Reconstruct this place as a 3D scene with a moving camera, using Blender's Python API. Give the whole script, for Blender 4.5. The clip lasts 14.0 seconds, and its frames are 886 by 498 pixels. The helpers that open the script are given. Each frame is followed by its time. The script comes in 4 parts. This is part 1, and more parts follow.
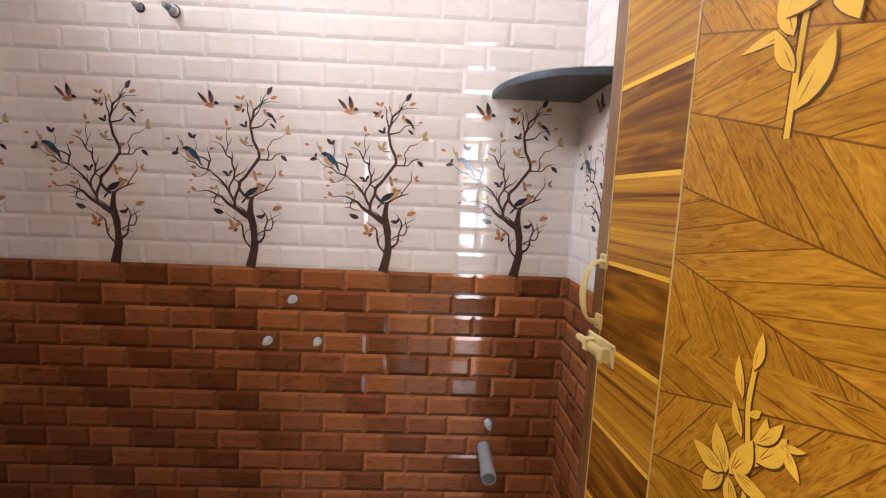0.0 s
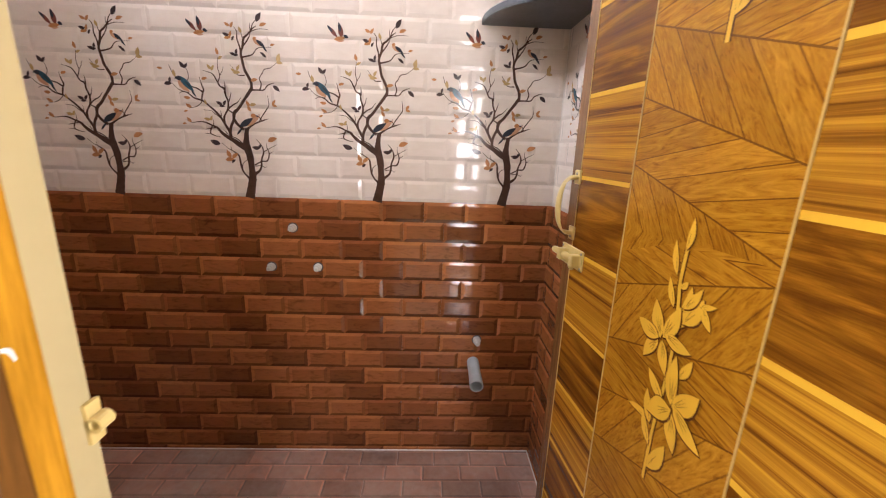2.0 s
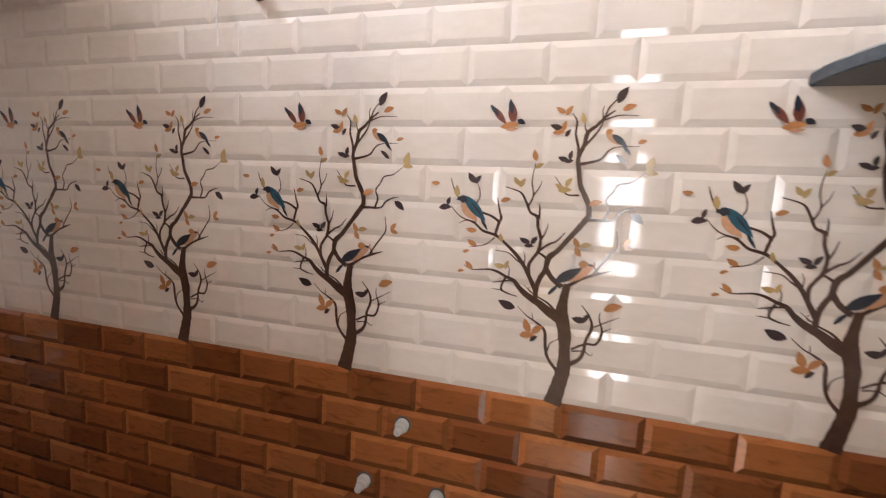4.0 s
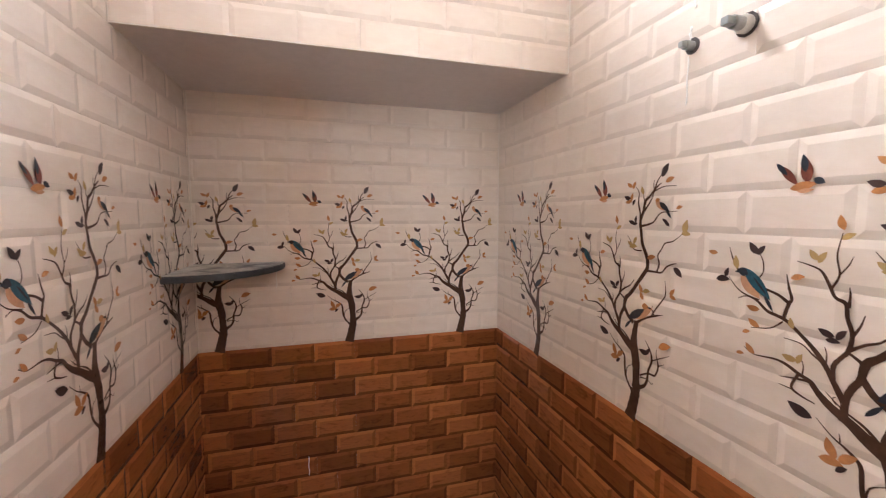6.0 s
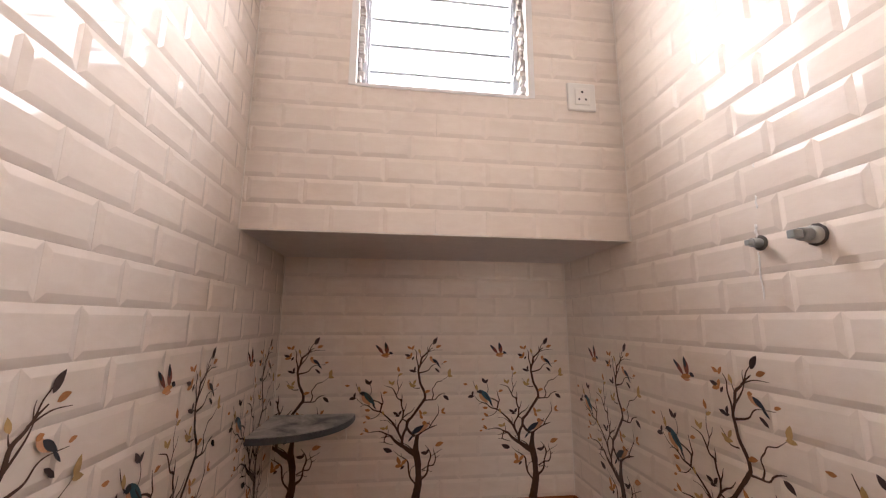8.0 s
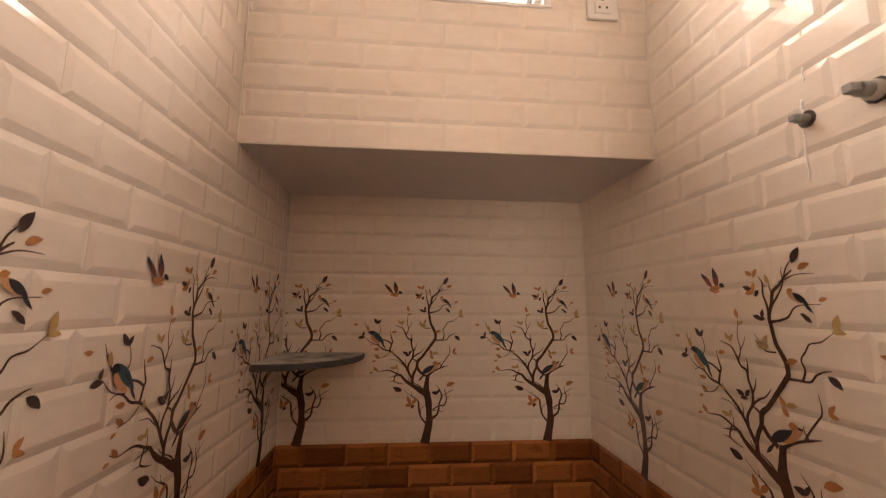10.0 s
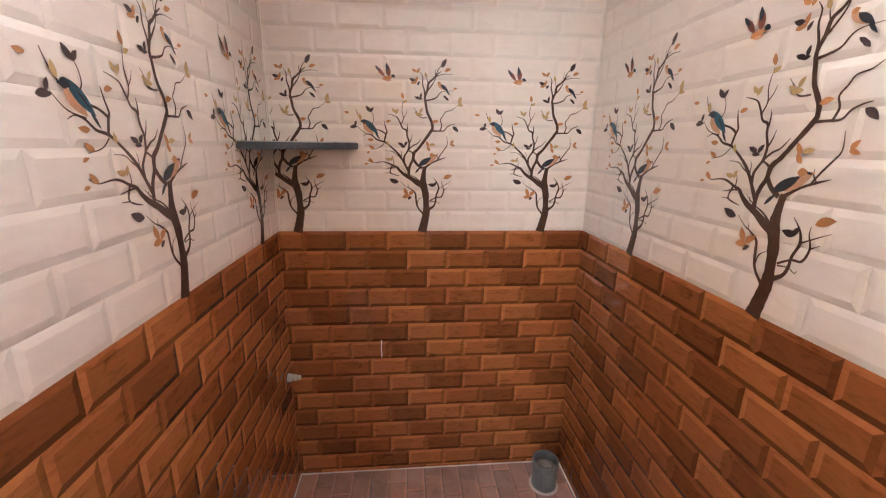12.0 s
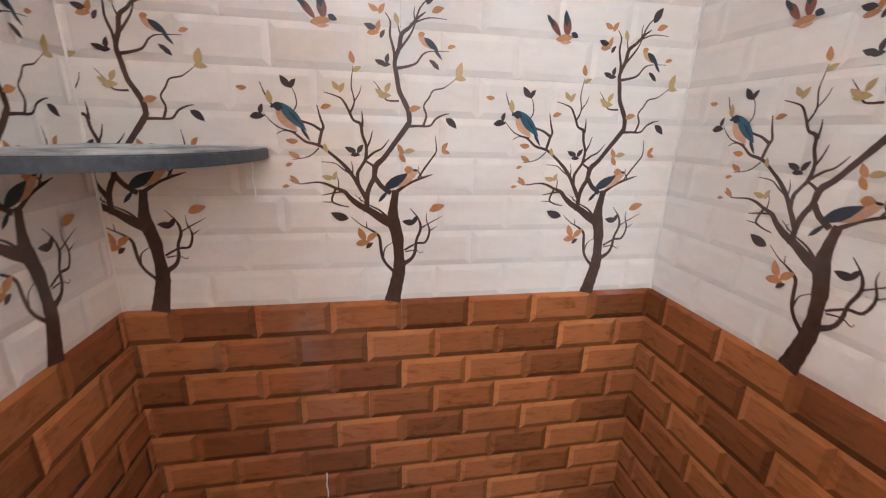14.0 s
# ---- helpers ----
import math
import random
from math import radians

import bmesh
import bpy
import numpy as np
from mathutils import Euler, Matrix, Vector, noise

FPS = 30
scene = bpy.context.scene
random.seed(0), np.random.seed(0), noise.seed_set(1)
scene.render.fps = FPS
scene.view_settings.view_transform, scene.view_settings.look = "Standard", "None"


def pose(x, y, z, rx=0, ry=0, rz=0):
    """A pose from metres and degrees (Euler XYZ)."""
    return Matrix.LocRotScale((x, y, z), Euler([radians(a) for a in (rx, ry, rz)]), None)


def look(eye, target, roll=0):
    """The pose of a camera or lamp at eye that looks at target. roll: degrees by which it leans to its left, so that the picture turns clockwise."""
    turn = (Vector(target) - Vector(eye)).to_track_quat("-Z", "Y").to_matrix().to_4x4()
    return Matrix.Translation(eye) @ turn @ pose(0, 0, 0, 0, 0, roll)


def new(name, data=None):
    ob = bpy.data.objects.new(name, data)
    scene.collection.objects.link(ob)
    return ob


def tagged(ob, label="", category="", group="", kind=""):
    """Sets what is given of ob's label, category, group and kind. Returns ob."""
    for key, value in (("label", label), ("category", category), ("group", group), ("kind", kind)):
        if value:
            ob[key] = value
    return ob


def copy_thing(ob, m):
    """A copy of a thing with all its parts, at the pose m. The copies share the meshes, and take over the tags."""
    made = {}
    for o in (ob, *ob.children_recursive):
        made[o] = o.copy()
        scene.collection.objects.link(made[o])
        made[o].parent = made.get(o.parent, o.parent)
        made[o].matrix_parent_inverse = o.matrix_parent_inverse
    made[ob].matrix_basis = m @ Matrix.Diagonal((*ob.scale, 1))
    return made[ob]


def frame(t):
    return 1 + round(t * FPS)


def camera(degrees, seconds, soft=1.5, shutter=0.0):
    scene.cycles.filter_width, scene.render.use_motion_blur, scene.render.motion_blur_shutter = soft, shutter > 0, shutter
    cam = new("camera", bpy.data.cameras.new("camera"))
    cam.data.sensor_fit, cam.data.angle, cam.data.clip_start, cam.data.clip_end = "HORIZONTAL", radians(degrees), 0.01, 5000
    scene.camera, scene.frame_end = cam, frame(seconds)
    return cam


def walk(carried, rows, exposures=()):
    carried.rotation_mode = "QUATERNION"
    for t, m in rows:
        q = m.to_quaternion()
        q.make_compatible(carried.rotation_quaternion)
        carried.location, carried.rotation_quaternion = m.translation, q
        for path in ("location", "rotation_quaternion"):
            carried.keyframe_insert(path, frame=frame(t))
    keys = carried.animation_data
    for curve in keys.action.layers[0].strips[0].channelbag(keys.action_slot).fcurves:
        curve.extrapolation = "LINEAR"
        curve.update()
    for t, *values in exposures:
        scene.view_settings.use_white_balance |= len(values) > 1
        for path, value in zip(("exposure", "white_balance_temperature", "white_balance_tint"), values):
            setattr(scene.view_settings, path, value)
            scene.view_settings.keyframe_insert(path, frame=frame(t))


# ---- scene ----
cam = camera(96.2, 14.0, soft=1.1, shutter=0.22)
PATH = [
    (0, (1.853, -0.216, 1.316), (1.907, 1.768, 1.071), 2.3),
    (0.5, (1.842, -0.222, 1.289), (1.898, 1.752, 0.973), 2.2),
    (1, (1.835, -0.283, 1.254), (1.91, 1.679, 0.877), 2.6),
    (1.5, (1.857, -0.378, 1.257), (1.942, 1.57, 0.812), 2.5),
    (2, (1.873, -0.303, 1.262), (1.95, 1.633, 0.764), 2.1),
    (2.2, (1.867, -0.218, 1.26), (1.943, 1.72, 0.77), 2.4),
    (4.3, (1.597, 0.419, 1.479), (0.887, 2.276, 1.259), 2.3),
    (4.5, (1.558, 0.429, 1.502), (0.628, 2.181, 1.246), 1.1),
    (5, (1.530, 0.403, 1.522), (0.085, 1.767, 1.292), 0.8),
    (5.5, (1.535, 0.413, 1.537), (-0.238, 1.315, 1.334), 0.2),
    (6, (1.547, 0.443, 1.547), (-0.367, 1.001, 1.380), 0.0),
    (6.5, (1.565, 0.459, 1.581), (-0.399, 0.825, 1.497), 0.0),
    (7, (1.589, 0.448, 1.649), (-0.389, 0.740, 1.703), 0.2),
    (7.5, (1.602, 0.425, 1.692), (-0.370, 0.685, 1.906), 0.3),
    (7.7, (1.599, 0.419, 1.706), (-0.367, 0.670, 1.977), 0.3),
    (9.8, (1.511, 0.424, 1.578), (-0.448, 0.620, 1.927), 0.8),
    (10, (1.508, 0.449, 1.549), (-0.465, 0.617, 1.833), 0.4),
    (10.5, (1.478, 0.430, 1.498), (-0.512, 0.614, 1.579), 0.6),
    (11, (1.451, 0.433, 1.449), (-0.535, 0.620, 1.306), 1.0),
    (11.5, (1.449, 0.449, 1.410), (-0.513, 0.629, 1.063), 0.9),
    (12, (1.453, 0.463, 1.377), (-0.474, 0.639, 0.870), 0.9),
    (12.5, (1.434, 0.460, 1.366), (-0.458, 0.643, 0.747), 1.0),
    (13, (1.331, 0.451, 1.373), (-0.543, 0.645, 0.701), 0.9),
    (13.5, (1.031, 0.468, 1.401), (-0.838, 0.724, 0.736), 1.4),
    (14, (0.794, 0.480, 1.417), (-1.092, 0.822, 0.845), 1.6),
]
GLIDE = [
    (3.2, (1.758, 0.095, 1.338), (1.459, 2.047, 1.024), 2.3),
    (8.3, (1.592, 0.420, 1.727), (-0.345, 0.658, 2.162), 0.4),
    (8.8, (1.576, 0.421, 1.717), (-0.345, 0.648, 2.225), 0.6),
    (9.3, (1.545, 0.422, 1.662), (-0.388, 0.634, 2.131), 0.7),
]
EXPOSURES = [
    (0.0, 0.5, 5800, 14), (0.5, 0.6, 5600, 12), (1.0, 0.6, 5900, 14), (2.2, 0.6, 6200, 16), (4.3, 0.35, 6100, 12), (5.5, 0.8, 6200, 13), (6.5, 0.85, 6200, 13), (7.0, 0.5, 6400, 15), (7.7, -0.05, 6500, 18),
    (9.8, -0.2, 9000, 26), (10.3, 0.15, 8700, 25), (11.0, 0.95, 6900, 16), (11.5, 1.25, 6300, 12), (12.0, 1.45, 5900, 11), (13.0, 1.7, 5250, 4), (14.0, 1.65, 5150, 3),
]
walk(cam, [(t, look(eye, target, roll)) for t, eye, target, roll in sorted(PATH + GLIDE)], EXPOSURES)

# ---------------------------------------------------------------- plan (metres)
LEN, DEEP = 2.325, 1.136          # bathroom: x from the niche wall, y from the door wall
TOP = 1.065                       # upper edge of the brown dado
SOFFIT, UPPER = 1.965, 0.489      # underside of the slab over the niche, face of the window wall
CEIL = 3.2
BW, BH, BEV, BD = 0.15, 0.075, 0.0125, 0.0021   # moulded tile bricks
DOOR0, DOOR1, DOORTOP = 1.608, 2.272, 2.04
WALL_OUT = -0.118                 # outer face of the door wall
WIN0, WIN1, WINZ0, WINZ1 = 0.27, 0.847, 2.415, 3.015
ROOM = (0.0, 3.6, -3.2, 2.9)      # outer room: x0, x1, y of the far wall, ceiling
X0, X1, YF, ZC = ROOM

# ---------------------------------------------------------------- light
world = bpy.data.worlds.new("sky")
world.use_nodes = True
scene.world = world
sky = world.node_tree.nodes.new("ShaderNodeTexSky")
sky.sky_type, sky.sun_disc = "NISHITA", False
sky.sun_elevation, sky.sun_rotation = radians(50), radians(120)
world.node_tree.links.new(sky.outputs[0], world.node_tree.nodes["Background"].inputs[0])
world.node_tree.nodes["Background"].inputs[1].default_value = 0.1


def area(name, m, sx, sy, watts, colour):
    lamp = bpy.data.lights.new(name, "AREA")
    lamp.shape, lamp.size, lamp.size_y, lamp.energy, lamp.color = "RECTANGLE", sx, sy, watts, colour
    ob = new(name, lamp)
    ob.matrix_world = m
    return ob


sun_data = bpy.data.lights.new("sun", "SUN")
sun_data.energy, sun_data.angle, sun_data.color = 2.5, radians(0.5), (1, 0.95, 0.88)
sun = new("sun", sun_data)
sun.matrix_world = look((6, 4, 8), (0, 0, 0))
# daylight through the bathroom's louvre window and through the window of the outer room
area("window_daylight", look((0.15, 0.558, 2.88), (1.08, 0.558, 2.12)), 1.15, 0.75, 92, (0.93, 0.965, 1.0))
area("room_daylight", look((2.48, YF - 0.13, 1.4), (2.48, 5, 1.4)), 0.52, 1.5, 42, (1.0, 0.97, 0.93))
# fill lamp at an unseen east window, added to brighten the niche and jamb
area("side_fill", look((X1 + 0.13, -0.72, 1.15), (0, -0.72, 1.15)), 1.1, 2.0, 66, (1.0, 0.97, 0.93))
# second fill lamp, added on the unseen west side to brighten the door leaf
area("west_fill", look((X0 - 0.13, -0.85, 1.15), (3, -0.85, 1.15)), 1.1, 2.0, 30, (1.0, 0.97, 0.93))


# ---------------------------------------------------------------- materials
def material(name, base, rough=0.5, metal=0.0, coat=0.0):
    m = bpy.data.materials.new(name)
    m.use_nodes = True
    b = m.node_tree.nodes["Principled BSDF"]
    b.inputs["Base Color"].default_value = (*base, 1)
    b.inputs["Roughness"].default_value = rough
    b.inputs["Metallic"].default_value = metal
    b.inputs["Coat Weight"].default_value = coat
    b.inputs["Coat Roughness"].default_value = 0.05
    return m


def node(m, kind, **inputs):
    n = m.node_tree.nodes.new(kind)
    for key, value in inputs.items():
        n.inputs[key.replace("_", " ")].default_value = value
    return n


def join(m, a, b):
    m.node_tree.links.new(a, b)


def math_node(m, op, a, b=0.0):
    n = m.node_tree.nodes.new("ShaderNodeMath")
    n.operation = op
    for i, v in enumerate((a, b)):
        if isinstance(v, (int, float)):
            n.inputs[i].default_value = v
        else:
            join(m, v, n.inputs[i])
    return n.outputs[0]


def ramp(m, fac, stops):
    r = m.node_tree.nodes.new("ShaderNodeValToRGB")
    el = r.color_ramp.elements
    while len(el) < len(stops):
        el.new(0.5)
    for e, (p, c) in zip(el, stops):
        e.position, e.color = p, (*c, 1)
    join(m, fac, r.inputs[0])
    return r.outputs[0]


def mix(m, fac, a, b, mode="MIX"):
    n = m.node_tree.nodes.new("ShaderNodeMix")
    n.data_type, n.blend_type = "RGBA", mode
    for i, v in ((0, fac), (6, a), (7, b)):
        if isinstance(v, (int, float)):
            n.inputs[i].default_value = v
        elif isinstance(v, tuple):
            n.inputs[i].default_value = (*v, 1)
        else:
            join(m, v, n.inputs[i])
    return n.outputs[2]


def bsdf(m):
    return m.node_tree.nodes["Principled BSDF"]


def coords(m, scale, spread=0.0):
    """Object coordinates, stretched; spread: shifts them by chance from object to object."""
    tc = m.node_tree.nodes.new("ShaderNodeTexCoord")
    mp = node(m, "ShaderNodeMapping", Scale=scale)
    join(m, tc.outputs["Object"], mp.inputs["Vector"])
    if spread:
        info = m.node_tree.nodes.new("ShaderNodeObjectInfo")
        v = node(m, "ShaderNodeCombineXYZ")
        for i in range(3):
            join(m, math_node(m, "MULTIPLY", info.outputs["Random"], spread * (i + 1)), v.inputs[i])
        join(m, v.outputs[0], mp.inputs["Location"])
    return mp.outputs[0]


def noise_tex(m, vec, scale, detail=4.0, rough=0.55, dist=0.0):
    n = node(m, "ShaderNodeTexNoise", Scale=scale, Detail=detail, Roughness=rough, Distortion=dist)
    join(m, vec, n.inputs["Vector"])
    return n.outputs["Fac"]


def bump(m, height, strength, distance=0.001):
    n = node(m, "ShaderNodeBump", Strength=strength, Distance=distance)
    join(m, height, n.inputs["Height"])
    join(m, n.outputs[0], bsdf(m).inputs["Normal"])


def brick_wood(name, tones, rough, printed=True, dust=0.0):
    """Glazed wood-look brick: tone by the tile's print (object colour) or by chance, long grain, small stains."""
    m = material(name, tones[1], rough)
    vec = coords(m, (8, 8, 26), 7.0)
    grain = noise_tex(m, vec, 2.2, 6, 0.62, 1.2)
    fine = noise_tex(m, coords(m, (18, 18, 260), 3.0), 1.5, 3)
    info = m.node_tree.nodes.new("ShaderNodeObjectInfo")
    rnd = info.outputs["Random"]
    if printed:
        sep = node(m, "ShaderNodeSeparateXYZ")
        join(m, info.outputs["Color"], sep.inputs[0])
        rnd = math_node(m, "ADD", sep.outputs[0], math_node(m, "MULTIPLY", math_node(m, "SUBTRACT", rnd, 0.5), 0.12))
    tone = ramp(m, rnd, [(0.06, tones[0]), (0.5, tones[1]), (0.94, tones[2])])
    shade = ramp(m, grain, [(0.26, (0.45, 0.4, 0.36)), (0.46, (1, 1, 1)), (0.74, (1.18, 1.15, 1.1))])
    col = mix(m, 0.8, tone, shade, "MULTIPLY")
    col = mix(m, 0.2, col, ramp(m, fine, [(0.3, (0.6, 0.55, 0.5)), (0.7, (1.15, 1.15, 1.15))]), "MULTIPLY")
    if dust:
        geo = m.node_tree.nodes.new("ShaderNodeNewGeometry").outputs["Position"]
        d = noise_tex(m, geo, 3.5, 6, 0.65)
        d2 = noise_tex(m, geo, 40, 3)
        fac = math_node(m, "MULTIPLY", ramp(m, d, [(0.3, (0.25, 0.25, 0.25)), (0.75, (1, 1, 1))]), dust)
        fac = math_node(m, "MULTIPLY", fac, math_node(m, "ADD", d2, 0.45))
        col = mix(m, fac, col, (0.6, 0.5, 0.45))
        join(m, math_node(m, "ADD", math_node(m, "MULTIPLY", fac, 0.5), rough), bsdf(m).inputs["Roughness"])
    join(m, col, bsdf(m).inputs["Base Color"])
    return m


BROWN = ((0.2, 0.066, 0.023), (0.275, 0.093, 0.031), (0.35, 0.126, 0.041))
# the print's bevel light and shade are put into the border colours: lighter along the top and one end, darker along the
# foot and the other end, on every wall alike
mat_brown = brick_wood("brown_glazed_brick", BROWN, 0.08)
mat_brown_lit = brick_wood("brown_print_lit_border", tuple(tuple(c * 1.35 for c in t) for t in BROWN), 0.08)
mat_brown_half_shade = brick_wood("brown_print_half_shade_border", tuple(tuple(c * 0.72 for c in t) for t in BROWN), 0.08)
mat_brown_shade = brick_wood("brown_print_shade_border", tuple(tuple(c * 0.5 for c in t) for t in BROWN), 0.08)
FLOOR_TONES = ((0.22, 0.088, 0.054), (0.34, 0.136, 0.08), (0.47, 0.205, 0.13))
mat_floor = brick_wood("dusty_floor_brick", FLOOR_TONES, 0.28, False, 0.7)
# lit and shaded bevel sides of the floor print, painted as border colours
mat_floor_lit = brick_wood("floor_brick_lit_border", tuple(tuple(c * 1.5 for c in t) for t in FLOOR_TONES), 0.28, False, 0.6)
mat_floor_shade = brick_wood("floor_brick_shade_border", tuple(tuple(c * 0.55 for c in t) for t in FLOOR_TONES), 0.28, False, 0.6)


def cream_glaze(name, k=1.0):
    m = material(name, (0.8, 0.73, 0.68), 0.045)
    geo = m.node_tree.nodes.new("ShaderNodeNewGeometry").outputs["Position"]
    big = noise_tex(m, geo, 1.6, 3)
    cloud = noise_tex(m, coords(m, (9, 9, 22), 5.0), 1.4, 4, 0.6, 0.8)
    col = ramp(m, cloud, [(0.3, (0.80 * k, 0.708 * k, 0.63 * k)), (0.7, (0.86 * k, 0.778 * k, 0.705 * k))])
    col = mix(m, 0.5, col, ramp(m, big, [(0.35, (0.95, 0.93, 0.92)), (0.65, (1, 1, 1))]), "MULTIPLY")
    join(m, col, bsdf(m).inputs["Base Color"])
    bump(m, noise_tex(m, geo, 14, 2), 0.03, 0.003)
    return m


# bevel light and shade of the cream print, put into the border colours
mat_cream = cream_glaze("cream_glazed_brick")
mat_cream_lit = cream_glaze("cream_print_lit_border", 1.03)
mat_cream_half_shade = cream_glaze("cream_print_half_shade_border", 0.97)
mat_cream_shade = cream_glaze("cream_print_shade_border", 0.93)


def speckled(name, base, rough, scale, amount, relief=0.2):
    m = material(name, base, rough)
    geo = m.node_tree.nodes.new("ShaderNodeNewGeometry").outputs["Position"]
    a, b = noise_tex(m, geo, scale, 5, 0.6), noise_tex(m, geo, scale * 0.08, 4)
    dark, light = tuple(c * (1 - amount) for c in base), tuple(min(1, c * (1 + amount)) for c in base)
    col = mix(m, 0.5, ramp(m, a, [(0.3, dark), (0.7, light)]), ramp(m, b, [(0.3, dark), (0.7, light)]))
    join(m, col, bsdf(m).inputs["Base Color"])
    bump(m, a, relief)
    return m


mat_paint = speckled("cream_wall_paint", (0.5, 0.41, 0.21), 0.6, 60, 0.04)
mat_plaster = speckled("grey_soffit_plaster", (0.7, 0.655, 0.64), 0.8, 40, 0.07, 0.4)
mat_white = speckled("white_ceiling_paint", (0.8, 0.79, 0.77), 0.7, 50, 0.03)
mat_grout = speckled("grout", (0.68, 0.62, 0.57), 0.8, 90, 0.1)
mat_grout_pale = speckled("pale_grout", (0.78, 0.73, 0.67), 0.7, 90, 0.08)
mat_granite = speckled("black_granite", (0.07, 0.075, 0.085), 0.3, 160, 0.55, 0.1)
mat_granite_edge = speckled("rough_granite_edge", (0.065, 0.073, 0.085), 0.6, 120, 0.5, 0.5)
mat_gap_shade = speckled("ragged_gap_shade", (0.09, 0.08, 0.075), 0.9, 90, 0.4, 0.5)


def patchy_dust():
    """Cement dust smeared over dark granite."""
    m = material("patchy_cement_dust", (0.6, 0.58, 0.55), 0.6)
    geo = m.node_tree.nodes.new("ShaderNodeNewGeometry").outputs["Position"]
    smear, fine = noise_tex(m, geo, 9, 5, 0.6, 0.6), noise_tex(m, geo, 140, 3)
    col = ramp(m, smear, [(0.36, (0.16, 0.165, 0.175)), (0.5, (0.45, 0.44, 0.42)), (0.64, (0.68, 0.66, 0.63))])
    col = mix(m, 0.4, col, ramp(m, fine, [(0.3, (0.6, 0.6, 0.6)), (0.7, (1.1, 1.1, 1.1))]), "MULTIPLY")
    join(m, col, bsdf(m).inputs["Base Color"])
    bump(m, fine, 0.2)
    return m


mat_granite_dust = patchy_dust()
mat_mortar = speckled("grey_mortar", (0.4, 0.37, 0.34), 0.9, 70, 0.3, 0.8)
mat_pvc = speckled("grey_pvc", (0.42, 0.45, 0.47), 0.4, 30, 0.1, 0.05)
mat_pvc_grey = speckled("mid_grey_pvc", (0.3, 0.31, 0.31), 0.45, 40, 0.12, 0.05)
mat_pvc_dirty = speckled("dirty_grey_pvc", (0.19, 0.205, 0.21), 0.55, 25, 0.6, 0.3)
mat_hollow_shade = material("pipe_hollow_shade", (0.02, 0.02, 0.02), 0.9)
mat_plug = speckled("light_grey_plastic", (0.5, 0.49, 0.46), 0.4, 60, 0.08, 0.05)
mat_drip = material("white_cement_drip", (0.85, 0.83, 0.8), 0.7)
mat_socket = material("white_plastic", (0.82, 0.8, 0.76), 0.35)
mat_hole_shade = material("hole_shade", (0.02, 0.02, 0.022), 0.5)
mat_alu = speckled("aluminium_clip", (0.55, 0.58, 0.62), 0.35, 50, 0.1, 0.05)
bsdf(mat_alu).inputs["Metallic"].default_value = 0.7
mat_fitting = speckled("cream_enamel", (0.68, 0.52, 0.2), 0.3, 45, 0.06, 0.05)
mat_steel = material("screw_steel", (0.35, 0.34, 0.33), 0.35, 1.0)
mat_roomfloor = speckled("polished_floor", (0.62, 0.55, 0.46), 0.08, 6, 0.08, 0.02)
mat_glass = material("louvre_glass", (0.96, 0.98, 0.98), 0.05)
bsdf(mat_glass).inputs["IOR"].default_value = 1.3
bsdf(mat_glass).inputs["Transmission Weight"].default_value = 1.0
mat_leaf_o = speckled("print_orange", (0.5, 0.225, 0.09), 0.12, 120, 0.25, 0.0)
mat_leaf_g = speckled("print_gold", (0.5, 0.34, 0.15), 0.12, 120, 0.2, 0.0)
mat_leaf_d = speckled("print_dark_leaf", (0.07, 0.045, 0.045), 0.12, 120, 0.3, 0.0)
mat_bark = speckled("print_bark", (0.085, 0.045, 0.032), 0.12, 70, 0.35, 0.0)
mat_teal = speckled("print_teal", (0.038, 0.11, 0.155), 0.12, 150, 0.35, 0.0)
mat_peach = speckled("print_peach", (0.6, 0.33, 0.2), 0.12, 150, 0.2, 0.0)
mat_slate = speckled("print_slate", (0.04, 0.045, 0.06), 0.12, 150, 0.3, 0.0)
mat_rust = speckled("print_rust", (0.22, 0.07, 0.05), 0.12, 150, 0.35, 0.0)


def wood(name, dark, light, rough, axis=(40, 40, 2.5), coat=0.0, streak=2.0, figure=0.6):
    m = material(name, light, rough, coat=coat)
    g = noise_tex(m, coords(m, axis, 0.0), streak, 8, 0.66, figure)
    f = noise_tex(m, coords(m, tuple(a * 5 for a in axis)), 1.5, 5, 0.7)
    col = ramp(m, g, [(0.3, dark), (0.52, tuple((a + b) / 2 for a, b in zip(dark, light))), (0.68, light)])
    col = mix(m, 0.55, col, ramp(m, f, [(0.35, (0.55, 0.5, 0.45)), (0.6, (1.1, 1.1, 1.1))]), "MULTIPLY")
    join(m, col, bsdf(m).inputs["Base Color"])
    bump(m, f, 0.05)
    return m


mat_frame = wood("dark_frame_wood", (0.065, 0.025, 0.004), (0.185, 0.076, 0.012), 0.5)
bsdf(mat_frame).inputs["Specular IOR Level"].default_value = 0.25
mat_rebate = wood("golden_varnished_wood", (0.42, 0.19, 0.012), (0.6, 0.29, 0.02), 0.25)
mat_lipping = wood("brown_lipping", (0.14, 0.06, 0.02), (0.28, 0.13, 0.045), 0.2, (40, 40, 2.5), 0.4)
mat_inlay = speckled("yellow_inlay", (0.76, 0.42, 0.035), 0.18, 40, 0.06, 0.0)
mat_inlay_dark = speckled("dark_inlay_outline", (0.12, 0.045, 0.012), 0.2, 60, 0.2, 0.0)
mat_line = speckled("pale_line", (0.62, 0.4, 0.12), 0.25, 60, 0.08, 0.0)


